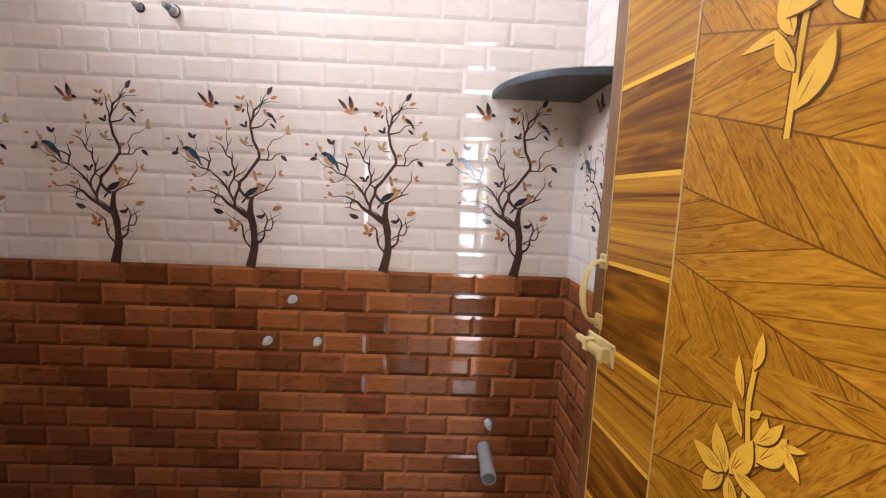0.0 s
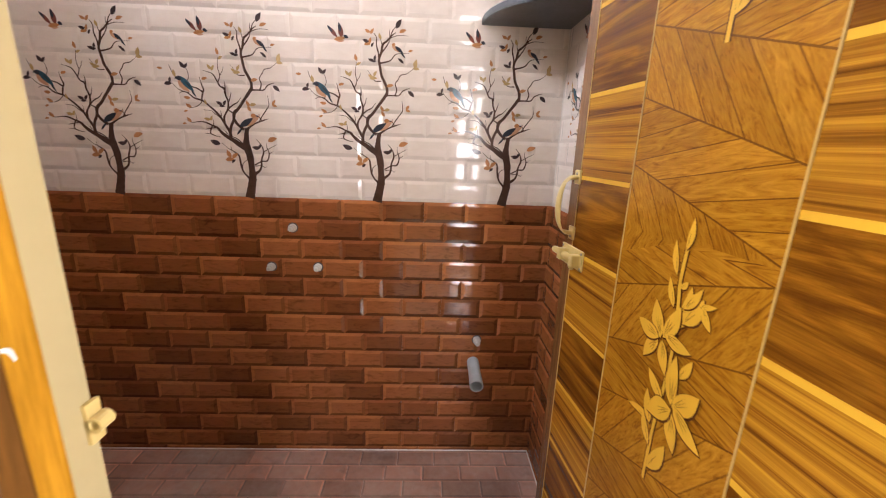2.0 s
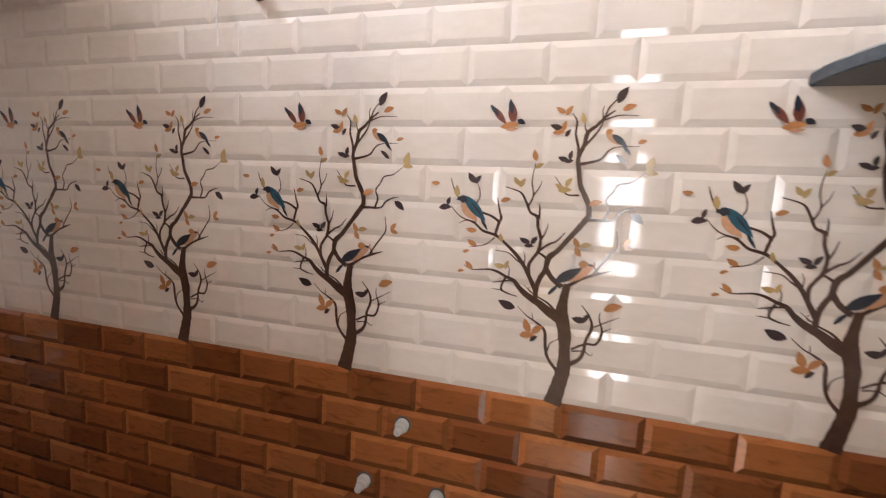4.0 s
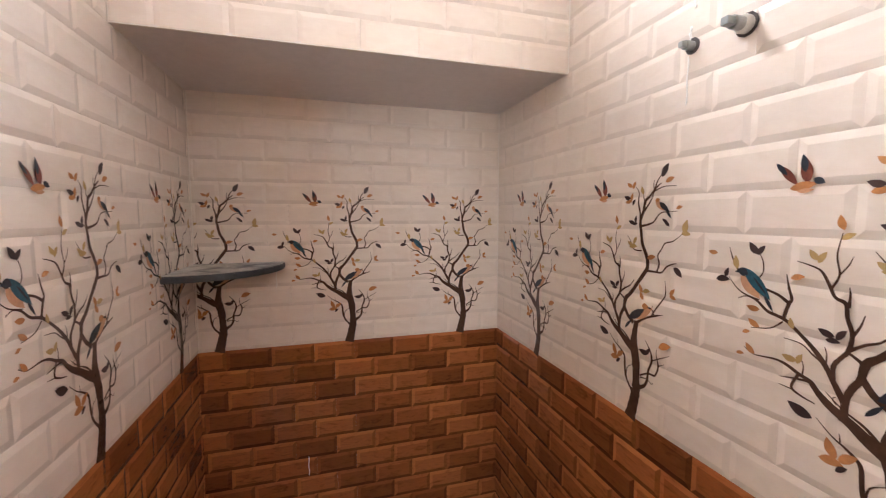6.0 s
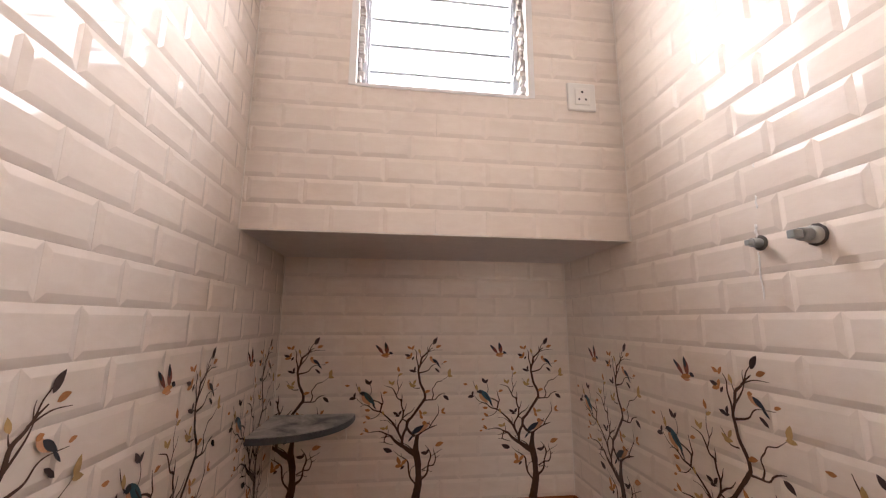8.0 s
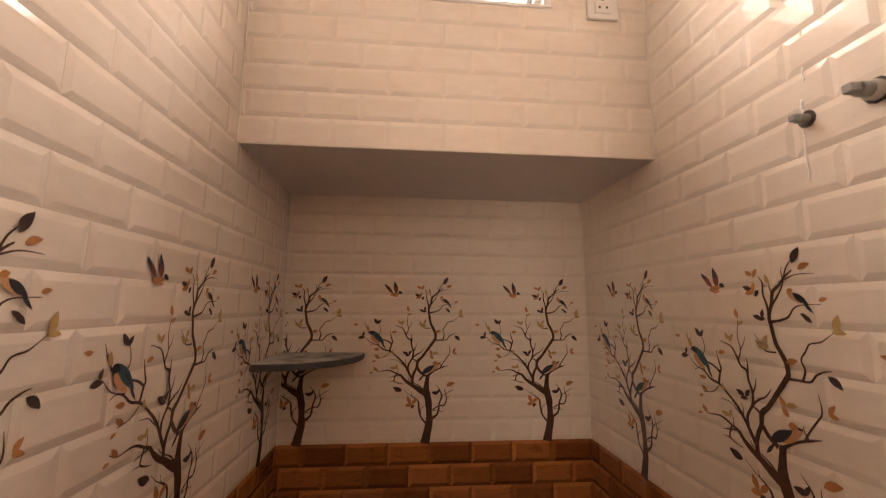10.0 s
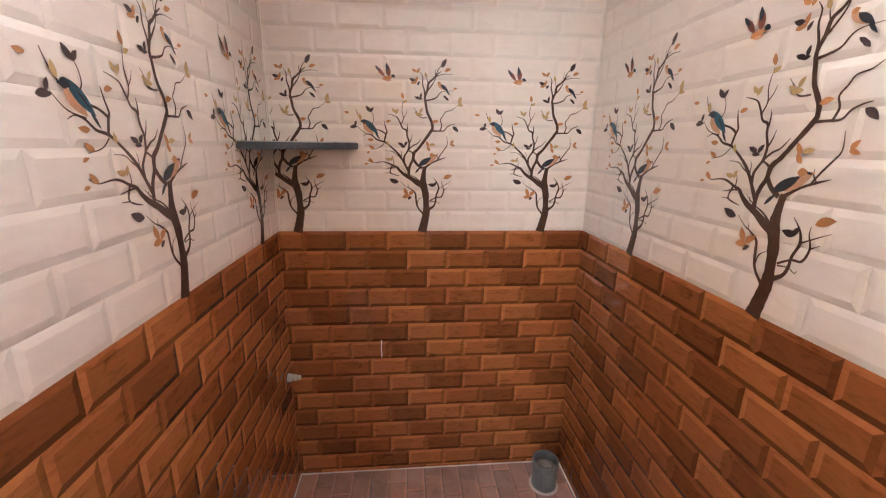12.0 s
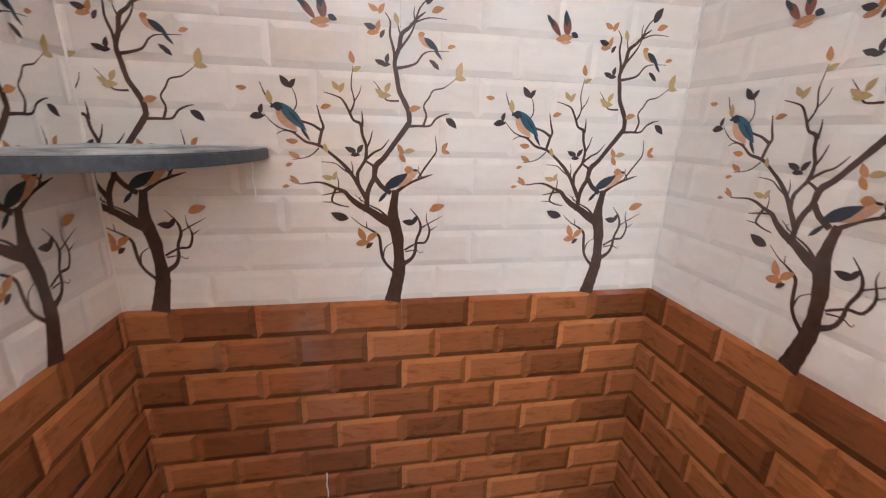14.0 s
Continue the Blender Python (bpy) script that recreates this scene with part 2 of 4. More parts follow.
def walnut_laminate():
    """Printed walnut: dark figured panels and pale streaky ones by turns between the yellow stripes."""
    m = material("walnut_laminate", (0.4, 0.17, 0.015), 0.16, coat=0.15)
    tc = m.node_tree.nodes.new("ShaderNodeTexCoord")
    sep = node(m, "ShaderNodeSeparateXYZ")
    join(m, tc.outputs["Object"], sep.inputs[0])
    w = math_node(m, "DIVIDE", math_node(m, "SUBTRACT", sep.outputs["Z"], 0.09), 0.16)
    odd = math_node(m, "MODULO", math_node(m, "FLOOR", math_node(m, "ADD", w, 20.0)), 2.0)
    broad = noise_tex(m, coords(m, (1.3, 1.3, 11)), 1.6, 5, 0.55, 2.4)
    streak = noise_tex(m, coords(m, (0.5, 0.5, 40)), 1.6, 5, 0.62, 0.8)
    fine = noise_tex(m, coords(m, (3, 3, 260)), 1.5, 4, 0.6, 0.4)
    dark = ramp(m, broad, [(0.3, (0.085, 0.024, 0.003)), (0.5, (0.19, 0.066, 0.005)), (0.66, (0.36, 0.145, 0.01)), (0.75, (0.24, 0.09, 0.007))])
    pale = ramp(m, streak, [(0.3, (0.12, 0.038, 0.004)), (0.42, (0.33, 0.13, 0.01)), (0.56, (0.52, 0.24, 0.016)), (0.7, (0.7, 0.36, 0.024))])
    col = mix(m, odd, dark, pale)
    col = mix(m, 0.45, col, ramp(m, fine, [(0.35, (0.62, 0.56, 0.5)), (0.6, (1.12, 1.12, 1.12))]), "MULTIPLY")
    join(m, col, bsdf(m).inputs["Base Color"])
    bump(m, fine, 0.04)
    return m


mat_walnut = walnut_laminate()
bsdf(mat_walnut).inputs["Specular IOR Level"].default_value = 0.3


def chevron_laminate():
    """Printed oak planks in a mirrored chevron: fields of steep and of level planks by turns, dark joints between them."""
    m = material("chevron_laminate", (0.5, 0.24, 0.04), 0.18, coat=0.15)
    tc = m.node_tree.nodes.new("ShaderNodeTexCoord")
    sep = node(m, "ShaderNodeSeparateXYZ")
    join(m, tc.outputs["Object"], sep.inputs[0])
    u, z = sep.outputs["X"], sep.outputs["Z"]
    d = math_node(m, "SUBTRACT", 0.455, u)
    up = math_node(m, "ABSOLUTE", math_node(m, "SUBTRACT", z, 1.142))
    w = math_node(m, "DIVIDE", math_node(m, "ADD", up, math_node(m, "MULTIPLY", d, 0.33)), 0.1035)
    cell = math_node(m, "FLOOR", w)
    edge = math_node(m, "ABSOLUTE", math_node(m, "SUBTRACT", math_node(m, "FRACT", w), 0.5))
    split = math_node(m, "MINIMUM", math_node(m, "ADD", math_node(m, "MULTIPLY", d, 0.35), 1.098), 1.15)
    below = math_node(m, "LESS_THAN", z, split)
    odd = math_node(m, "MODULO", math_node(m, "ADD", math_node(m, "ADD", cell, below), 1.0), 2.0)
    slope = math_node(m, "SUBTRACT", 0.17, math_node(m, "MULTIPLY", odd, 1.67))
    across = math_node(m, "SUBTRACT", up, math_node(m, "MULTIPLY", d, slope))
    size = math_node(m, "ADD", 0.036, math_node(m, "MULTIPLY", odd, 0.038))
    plank = math_node(m, "DIVIDE", across, size)
    seam = math_node(m, "ABSOLUTE", math_node(m, "SUBTRACT", math_node(m, "FRACT", plank), 0.5))
    line = math_node(m, "MAXIMUM", math_node(m, "GREATER_THAN", seam, 0.478), math_node(m, "GREATER_THAN", edge, 0.488))
    along = math_node(m, "ADD", d, math_node(m, "MULTIPLY", up, slope))
    vec = node(m, "ShaderNodeCombineXYZ")
    join(m, math_node(m, "MULTIPLY", along, 7.0), vec.inputs[0])
    join(m, math_node(m, "MULTIPLY", across, 45.0), vec.inputs[1])
    join(m, math_node(m, "ADD", math_node(m, "MULTIPLY", cell, 3.7), math_node(m, "FLOOR", plank)), vec.inputs[2])
    g = noise_tex(m, vec.outputs[0], 1.8, 8, 0.66, 2.2)
    col = ramp(m, g, [(0.3, (0.2, 0.07, 0.005)), (0.46, (0.4, 0.165, 0.01)), (0.66, (0.55, 0.255, 0.017))])
    pv = node(m, "ShaderNodeTexWhiteNoise")
    cv = node(m, "ShaderNodeCombineXYZ")
    join(m, math_node(m, "FLOOR", plank), cv.inputs[0])
    join(m, math_node(m, "ADD", cell, math_node(m, "MULTIPLY", below, 17.0)), cv.inputs[1])
    join(m, cv.outputs[0], pv.inputs["Vector"])
    col = mix(m, 0.6, col, ramp(m, pv.outputs["Value"], [(0.0, (0.66, 0.6, 0.5)), (1.0, (1.1, 1.1, 1.1))]), "MULTIPLY")
    col = mix(m, math_node(m, "MULTIPLY", line, 0.8), col, (0.12, 0.04, 0.006))
    join(m, col, bsdf(m).inputs["Base Color"])
    return m


mat_chevron = chevron_laminate()
bsdf(mat_chevron).inputs["Specular IOR Level"].default_value = 0.3


# ---------------------------------------------------------------- mesh helpers
def mesh_of(name, bm, mat, smooth=False):
    me = bpy.data.meshes.new(name)
    bm.normal_update()
    if smooth:
        for f in bm.faces:
            f.smooth = True
    bm.to_mesh(me)
    bm.free()
    me.materials.append(mat)
    return me


def thing(name, bm, mat, label="", category="", kind="", group="", smooth=False):
    ob = new(name, mesh_of(name, bm, mat, smooth))
    return tagged(ob, label, category, group, kind)


def part(name, bm, mat, parent, label="", smooth=False):
    ob = new(name, mesh_of(name, bm, mat, smooth))
    ob.parent = parent
    return tagged(ob, label)


def empty(name, m, label, category, group=""):
    ob = new(name)
    ob.matrix_world = m
    return tagged(ob, label, category, group)


def box(bm, x0, x1, y0, y1, z0, z1, bevel=0.0, segments=2):
    r = bmesh.ops.create_cube(bm, size=1.0)
    for v in r["verts"]:
        v.co = Vector((x0 + (v.co.x + 0.5) * (x1 - x0), y0 + (v.co.y + 0.5) * (y1 - y0), z0 + (v.co.z + 0.5) * (z1 - z0)))
    if bevel:
        edges = list({e for v in r["verts"] for e in v.link_edges})
        bmesh.ops.bevel(bm, geom=edges, offset=bevel, segments=segments, affect="EDGES", profile=0.5)
    return bm


def boxes(*dims, bevel=0.0):
    bm = bmesh.new()
    for d in dims:
        box(bm, *d, bevel=bevel)
    return bm


def lathe(profile, m, segments=24):
    """A turned shape: (radius, height) pairs round the local z axis, set by m."""
    bm = bmesh.new()
    rings = []
    for r, h in profile:
        if r < 1e-5:
            rings.append([bm.verts.new(m @ Vector((0, 0, h)))])
        else:
            rings.append([bm.verts.new(m @ Vector((r * math.cos(2 * math.pi * i / segments), r * math.sin(2 * math.pi * i / segments), h)))
                          for i in range(segments)])
    for a, b in zip(rings, rings[1:]):
        for i in range(segments):
            j = (i + 1) % segments
            loop = [a[i % len(a)], a[j % len(a)], b[j % len(b)], b[i % len(b)]]
            loop = [v for k, v in enumerate(loop) if v not in loop[:k]]
            if len(loop) > 2:
                bm.faces.new(loop)
    bmesh.ops.recalc_face_normals(bm, faces=bm.faces)
    return bm


# ---------------------------------------------------------------- moulded brick tiles
BRICKS = {}


def frustum(w, h, bl, br, bb, bt):
    """Corners of a brick with the given bevel widths; local x right, z up, face towards -y."""
    o = [(0, BD, 0), (w, BD, 0), (w, BD, h), (0, BD, h)]
    i = [(bl, 0, bb), (w - br, 0, bb), (w - br, 0, h - bt), (bl, 0, h - bt)]
    back = [(x, BD + 0.004, z) for x, _, z in o]
    quads = [(4, 5, 6, 7), (0, 1, 5, 4), (1, 2, 6, 5), (2, 3, 7, 6), (3, 0, 4, 7), (8, 9, 1, 0), (9, 10, 2, 1), (10, 11, 3, 2), (11, 8, 0, 3)]
    return o + i + back, quads


def border_shading(me, mat):
    """Face, lit, shaded and half-shaded border colours, bevel light painted in; nine faces a brick."""
    for g in (mat_brown, mat_brown_lit, mat_brown_shade, mat_brown_half_shade) if mat == mat_brown else (mat_cream, mat_cream_lit, mat_cream_shade, mat_cream_half_shade):
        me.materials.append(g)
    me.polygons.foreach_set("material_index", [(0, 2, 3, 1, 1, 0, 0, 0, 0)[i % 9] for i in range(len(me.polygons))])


def brick_mesh(w, h, flags, mat):
    key = (round(w, 4), round(h, 4), flags, mat.name)
    if key not in BRICKS:
        b = [min(BEV if f else 0.0008, 0.35 * s) for f, s in zip(flags, (w, w, h, h))]
        verts, quads = frustum(w, h, *b)
        me = bpy.data.meshes.new("brick")
        me.from_pydata(verts, [], quads)
        border_shading(me, mat)
        BRICKS[key] = me
    return BRICKS[key]


def rows_of(length, z0, z1, joint, row0, holes):
    """Bricks of a wall: (u, z, w, h, flags, row), cut at the ends and round the holes."""
    out = []
    low, high = math.floor((z0 - TOP) / BH + 1e-4), math.ceil((z1 - TOP) / BH - 1e-4)
    for r in range(low, high):
        a, b = max(z0, TOP + r * BH), min(z1, TOP + (r + 1) * BH)
        if b - a < 0.006:
            continue
        off = joint + (BW / 2 if (r + row0) % 2 else 0.0)
        spans = [(-BD - 0.002, length + BD + 0.002)]
        for hu0, hu1, hz0, hz1 in holes:
            if hz0 < b - 0.01 and hz1 > a + 0.01:
                spans = [s for u0, u1 in spans for s in ((u0, min(u1, hu0)), (max(u0, hu1), u1)) if s[1] - s[0] > 0.004]
        for u0, u1 in spans:
            k = math.floor((u0 - off) / BW + 1e-4)
            while off + k * BW < u1 - 1e-4:
                l, rt = max(u0, off + k * BW), min(u1, off + (k + 1) * BW)
                if rt - l > 0.004:
                    flags = (l == off + k * BW, rt == off + (k + 1) * BW, a > z0, b < z1)
                    out.append((l, a, rt - l, b - a, flags, r))
                k += 1
    return out


# a printed tile is three bricks wide and four courses high: tones of its bricks, top course first
DEEP_TONE, DULL, MID, LIGHT = 0.06, 0.3, 0.55, 0.92
TILE_TONES = ((DEEP_TONE, MID, LIGHT), (LIGHT, MID, DEEP_TONE), (LIGHT, 0.75, DEEP_TONE), (DULL, MID, LIGHT))


def lay(wall, origin, right, length, z0, z1, joint, holes=(), split=TOP + 17 * BH):
    """Tile bricks on a wall seen from inside: brown under TOP, cream above; the highest, far ones are one joined mesh."""
    right = Vector(right)
    phase, joint = int(joint / BW + 1e-6), joint % BW
    turn = Matrix((right, Vector((0, 0, 1)).cross(right), (0, 0, 1))).transposed().to_4x4()
    base = Matrix.Translation(origin) @ turn
    joined_v, joined_f = [], []
    gap = 0.0002
    for u, z, w, h, flags, r in rows_of(length, z0, z1, joint, 1, holes):
        mat, nm = (mat_brown, "brown_brick") if r < 0 else (mat_cream, "cream_brick")
        if z > split:
            verts, quads = frustum(w - gap, h - gap, *[min(BEV if f else 0.0008, 0.35 * s) for f, s in zip(flags, (w, w, h, h))])
            n = len(joined_v)
            joined_v += [base @ (Vector(v) + Vector((u, 0, z))) for v in verts]
            joined_f += [tuple(i + n for i in q) for q in quads]
            continue
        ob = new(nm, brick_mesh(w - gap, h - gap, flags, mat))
        if r < 0:
            off = joint + (BW / 2 if (r + 1) % 2 else 0.0) - BW * (r % 2 == 0)
            tone = TILE_TONES[(-1 - r) % 4][(math.floor((u - off) / BW + 0.01) - phase) % 3]
            ob.color = (tone, tone, tone, 1)
        ob.parent = wall
        ob.matrix_basis = base @ Matrix.Translation((u, -0.0002 * ((u * 7919 + z * 104729) % 1.0), z))
    if joined_v:
        me = bpy.data.meshes.new("cream_brick_upper")
        me.from_pydata(joined_v, [], joined_f)
        border_shading(me, mat_cream)
        ob = new("cream_brick_upper", me)
        ob.parent = wall
        tagged(ob, "cream glazed bricks high on the wall", kind="stuff")


# ---------------------------------------------------------------- structure
T = BD + 0.004   # depth of the tile bed behind the bricks
floor = thing("floor", boxes((-0.1, LEN + 0.1, -0.1, DEEP + 0.1, -0.12, -0.004)), mat_grout, "dusty reddish wood-look brick tile floor", "floor", "structure")
wall_north = thing("wall_north", boxes((-0.1, LEN + 0.1, DEEP + T, DEEP + 0.12, -0.12, CEIL)), mat_grout,
                   "brown and cream glazed brick tile wall with pipe stubs", "wall", "structure")
wall_west = thing("wall_west", boxes((-0.12, -T, 0, DEEP, -0.12, SOFFIT + 0.1)), mat_grout,
                  "brown and cream glazed brick tile niche wall", "wall", "structure")
wall_east = thing("wall_east", boxes((LEN + T, LEN + 0.12, WALL_OUT - 0.04, DEEP + T, -0.12, CEIL)), mat_grout,
                  "brown and cream glazed brick tile end wall", "wall", "structure")
wall_south = thing("wall_south", boxes((-0.12, DOOR0 - 0.012, -0.1, -T - 0.012, -0.12, CEIL), (-0.12, DOOR0 - 0.003, WALL_OUT, -0.1, -0.12, CEIL), (-0.12, DOOR0 - 0.022, -T - 0.012, -T, -0.12, CEIL), (DOOR1 + 0.045, LEN + T, WALL_OUT, -T, -0.12, CEIL),
                                       (DOOR0 - 0.012, DOOR1 + 0.045, WALL_OUT, -T, DOORTOP + 0.04, CEIL)), mat_paint,
                   "cream wall with the doorway, glazed brick tiles inside", "wall", "structure")
wall_window = thing("wall_window", boxes((UPPER - 0.15, UPPER - T, -T, WIN0, SOFFIT + 0.004, CEIL), (UPPER - 0.15, UPPER - T, WIN1, DEEP + T, SOFFIT + 0.004, CEIL),
                                         (UPPER - 0.15, UPPER - T, WIN0, WIN1, SOFFIT + 0.004, WINZ0 - 0.004), (UPPER - 0.15, UPPER - T, WIN0, WIN1, WINZ1 + 0.004, CEIL)),
                    mat_white, "cream brick tile wall above the niche with louvre window", "wall", "structure")
niche_ceiling = thing("ceiling_niche", boxes((-T, UPPER - 0.001, -T, DEEP + T, SOFFIT, SOFFIT + 0.003), (-0.12, UPPER - 0.152, -0.1, DEEP + 0.1, SOFFIT + 0.005, SOFFIT + 0.1)),
                      mat_plaster, "grey plastered slab underside over the niche", "ceiling", "structure")
ceiling = thing("ceiling", boxes((UPPER - 0.15, LEN + 0.12, -0.1, DEEP + 0.12, CEIL, CEIL + 0.12)), mat_white, "plain white painted ceiling", "ceiling", "structure")

# outer room
floor_room = thing("floor_room", boxes((X0 - 0.1, X1 + 0.1, YF - 0.12, -0.1, -0.12, -0.002)), mat_roomfloor, "polished beige floor of the outer room", "floor", "structure")
ceiling_room = thing("ceiling_room", boxes((X0 - 0.1, X1 + 0.1, YF - 0.12, WALL_OUT, ZC, ZC + 0.1)), mat_white, "white ceiling of the outer room", "ceiling", "structure")
wall_room_w = thing("wall_room_west", boxes((X0 - 0.1, X0, YF, -1.43, -0.1, ZC), (X0 - 0.1, X0, -0.27, WALL_OUT, -0.1, ZC), (X0 - 0.1, X0, -1.43, -0.27, -0.1, 0.1), (X0 - 0.1, X0, -1.43, -0.27, 2.2, ZC)), mat_paint, "cream painted wall of the outer room", "wall", "structure")
wall_room_e = thing("wall_room_east", boxes((X1, X1 + 0.1, YF, -1.3, -0.1, ZC), (X1, X1 + 0.1, -0.14, WALL_OUT, -0.1, ZC), (X1, X1 + 0.1, -1.3, -0.14, -0.1, 0.1), (X1, X1 + 0.1, -1.3, -0.14, 2.2, ZC), (LEN + 0.12, X1 + 0.1, WALL_OUT, -0.04, -0.1, ZC)), mat_paint,
                    "cream painted wall of the outer room", "wall", "structure")
wall_room_s = thing("wall_room_south", boxes((X0 - 0.1, 2.2, YF - 0.12, YF, -0.1, ZC), (2.76, X1 + 0.1, YF - 0.12, YF, -0.1, ZC),
                                             (2.2, 2.76, YF - 0.12, YF, -0.1, 0.62), (2.2, 2.76, YF - 0.12, YF, 2.18, ZC)), mat_paint,
                    "cream painted wall with the room's window", "wall", "structure")


def room_window(name, m, w, h, label):
    """A white framed window with grille bars; local x across, y out of the room's wall."""
    win = tagged(empty(name, m, label, "window"), kind="structure")
    a, b = w / 2, h / 2
    part("window_frame", boxes((-a, -a + 0.05, -0.03, 0.03, -b, b), (a - 0.05, a, -0.03, 0.03, -b, b), (-a + 0.05, a - 0.05, -0.03, 0.03, -b, -b + 0.05),
                               (-a + 0.05, a - 0.05, -0.03, 0.03, b - 0.05, b), (-0.02, 0.02, -0.03, 0.03, -b + 0.05, b - 0.05), bevel=0.004), mat_socket, win)
    n = int(h / 0.2)
    for i in range(1, n):
        z = -b + h * i / n
        part("grille_bar", boxes((-a + 0.05, a - 0.05, 0.035, 0.047, z - 0.006, z + 0.006), bevel=0.002), mat_steel, win)
    for x in (-0.36 * w, -0.18 * w, 0.18 * w, 0.36 * w):
        part("grille_bar", boxes((x - 0.006, x + 0.006, 0.047, 0.059, -b + 0.05, b - 0.05), bevel=0.002), mat_steel, win)


room_window("window_2", pose(2.48, YF - 0.06, 1.4), 0.56, 1.56, "tall white framed window with iron grille bars")
# unseen east window, added round its fill lamp
room_window("added_window_east", pose(X1 + 0.05, -0.72, 1.15, 0, 0, 90), 1.16, 2.1, "unseen full-height side window added for fill light, white framed with grille bars")
# unseen west window, likewise added for the door's fill lamp
room_window("added_window_west", pose(X0 - 0.05, -0.85, 1.15, 0, 0, -90), 1.16, 2.1, "unseen full-height side window added for fill light, white framed with grille bars")

# ---------------------------------------------------------------- door frame
door_frame = empty("door_frame", pose(DOOR0, 0, 0), "dark brown wooden door frame with golden rebate", "door frame")
OW = DOOR1 - DOOR0
STOP, REBATE = 0.036, 0.024       # how far the dark stop and the golden rebate stand into the opening
part("jamb", boxes((-0.003, STOP, WALL_OUT - 0.005, -0.1, -0.002, DOORTOP), bevel=0.004), mat_frame, door_frame, "dark brown jamb with paint marks")
part("rebate", boxes((-0.011, REBATE, -0.1, -0.068, -0.002, DOORTOP), bevel=0.002), mat_rebate, door_frame, "golden varnished rebate")
part("reveal", boxes((-0.012, 0.0, -0.068, -0.018, -0.002, DOORTOP)), mat_paint, door_frame, "cream painted reveal")
part("jamb", boxes((OW - 0.082, OW + 0.045, WALL_OUT - 0.005, -0.1, -0.002, DOORTOP), bevel=0.005), mat_frame, door_frame, "dark brown hinge jamb")
part("reveal", boxes((OW + 0.02, OW + 0.045, -0.1, 0.0, -0.002, DOORTOP)), mat_paint, door_frame, "cream painted reveal")
part("head", boxes((-0.011, OW + 0.045, WALL_OUT - 0.005, -0.1, DOORTOP, DOORTOP + 0.04), bevel=0.003), mat_frame, door_frame)
part("head_rebate", boxes((-0.011, OW + 0.045, -0.1, 0.0, DOORTOP + 0.006, DOORTOP + 0.04)), mat_rebate, door_frame)

# ---------------------------------------------------------------- flat outlines: leaves, petals, branches
def blade(bm, x, z, length, angle, width=0.42, y=0.0, bend=0.0, steps=7):
    """A pointed leaf or petal in the xz plane, centred at x, z."""
    c, s = math.cos(radians(angle)), math.sin(radians(angle))
    loop = []
    for side in (1, -1):
        for i in range(steps):
            t = i / steps if side > 0 else 1 - i / steps
            a = (t - 0.5) * length
            b = side * width * 0.5 * length * math.sin(math.pi * t ** 0.85) ** 0.9 + bend * length * math.sin(math.pi * t)
            loop.append(bm.verts.new((x + a * c - b * s, y, z + a * s + b * c)))
    f = bm.faces.new(loop)
    f.normal_update()
    if f.normal.y > 0:
        f.normal_flip()
    return f


def stroke(bm, pts, y):
    """A tapered brush stroke through (x, z, width) points, gently rounded."""
    dense = []
    for i in range(len(pts) - 1):
        p0, p1, p2, p3 = pts[max(i - 1, 0)], pts[i], pts[i + 1], pts[min(i + 2, len(pts) - 1)]
        for k in range(4):
            t = k / 4
            dense.append(tuple(0.5 * (2 * b + (c - a) * t + (2 * a - 5 * b + 4 * c - d) * t * t + (3 * b - a - 3 * c + d) * t ** 3)
                               for a, b, c, d in zip(p0, p1, p2, p3)))
    dense.append(pts[-1])
    last = None
    for i, (x, z, w) in enumerate(dense):
        a, b = dense[max(i - 1, 0)], dense[min(i + 1, len(dense) - 1)]
        dx, dz = b[0] - a[0], b[1] - a[1]
        n = math.hypot(dx, dz) or 1
        wob = 1 + 0.05 * math.sin(i * 2.3 + x * 400)
        ox, oz = -dz / n * max(w, 0.0006) * 0.5 * wob, dx / n * max(w, 0.0006) * 0.5 * wob
        pair = (bm.verts.new((x + ox, y, z + oz)), bm.verts.new((x - ox, y, z - oz)))
        if last:
            f = bm.faces.new((last[0], pair[0], pair[1], last[1]))
            f.normal_update()
            if f.normal.y > 0:
                f.normal_flip()
        last = pair


# ---------------------------------------------------------------- tree print on the tiles
AU, AV = 531.0, 552.0   # picture units to a metre, the height set to fit the camera's view


def art(u, v):
    """Place on the tiles of a point traced in the camera's view, lean and perspective taken out."""
    du, dv = u - 451, (447 - v) / AV
    return du / AU * (1 + 0.00035 * min(du, 0)) + 0.031 * dv, dv + 0.00008 * du


# strokes of the printed tree, traced in the camera's view, limb by limb: across, down, width
LIMBS_A = [
    [(450, 449, 18), (454, 428, 15), (457, 408, 14), (456, 390, 11), (454, 370, 13), (449, 350, 13), (449, 335, 9), (451, 317, 7)],
    [(450, 356, 10), (437, 348, 9), (425, 339, 7), (412, 331, 6), (403, 323, 5), (397, 316, 4), (388, 312, 3), (378, 307, 2.5), (368, 305, 1.8), (350, 306, 1), (340, 301, 0.7)],
    [(421, 340, 6), (421, 322, 5), (424, 311, 5), (428, 303, 5), (430, 290, 6), (438, 282, 5), (448, 268, 5), (458, 254, 5.5), (463, 246, 5)],
]
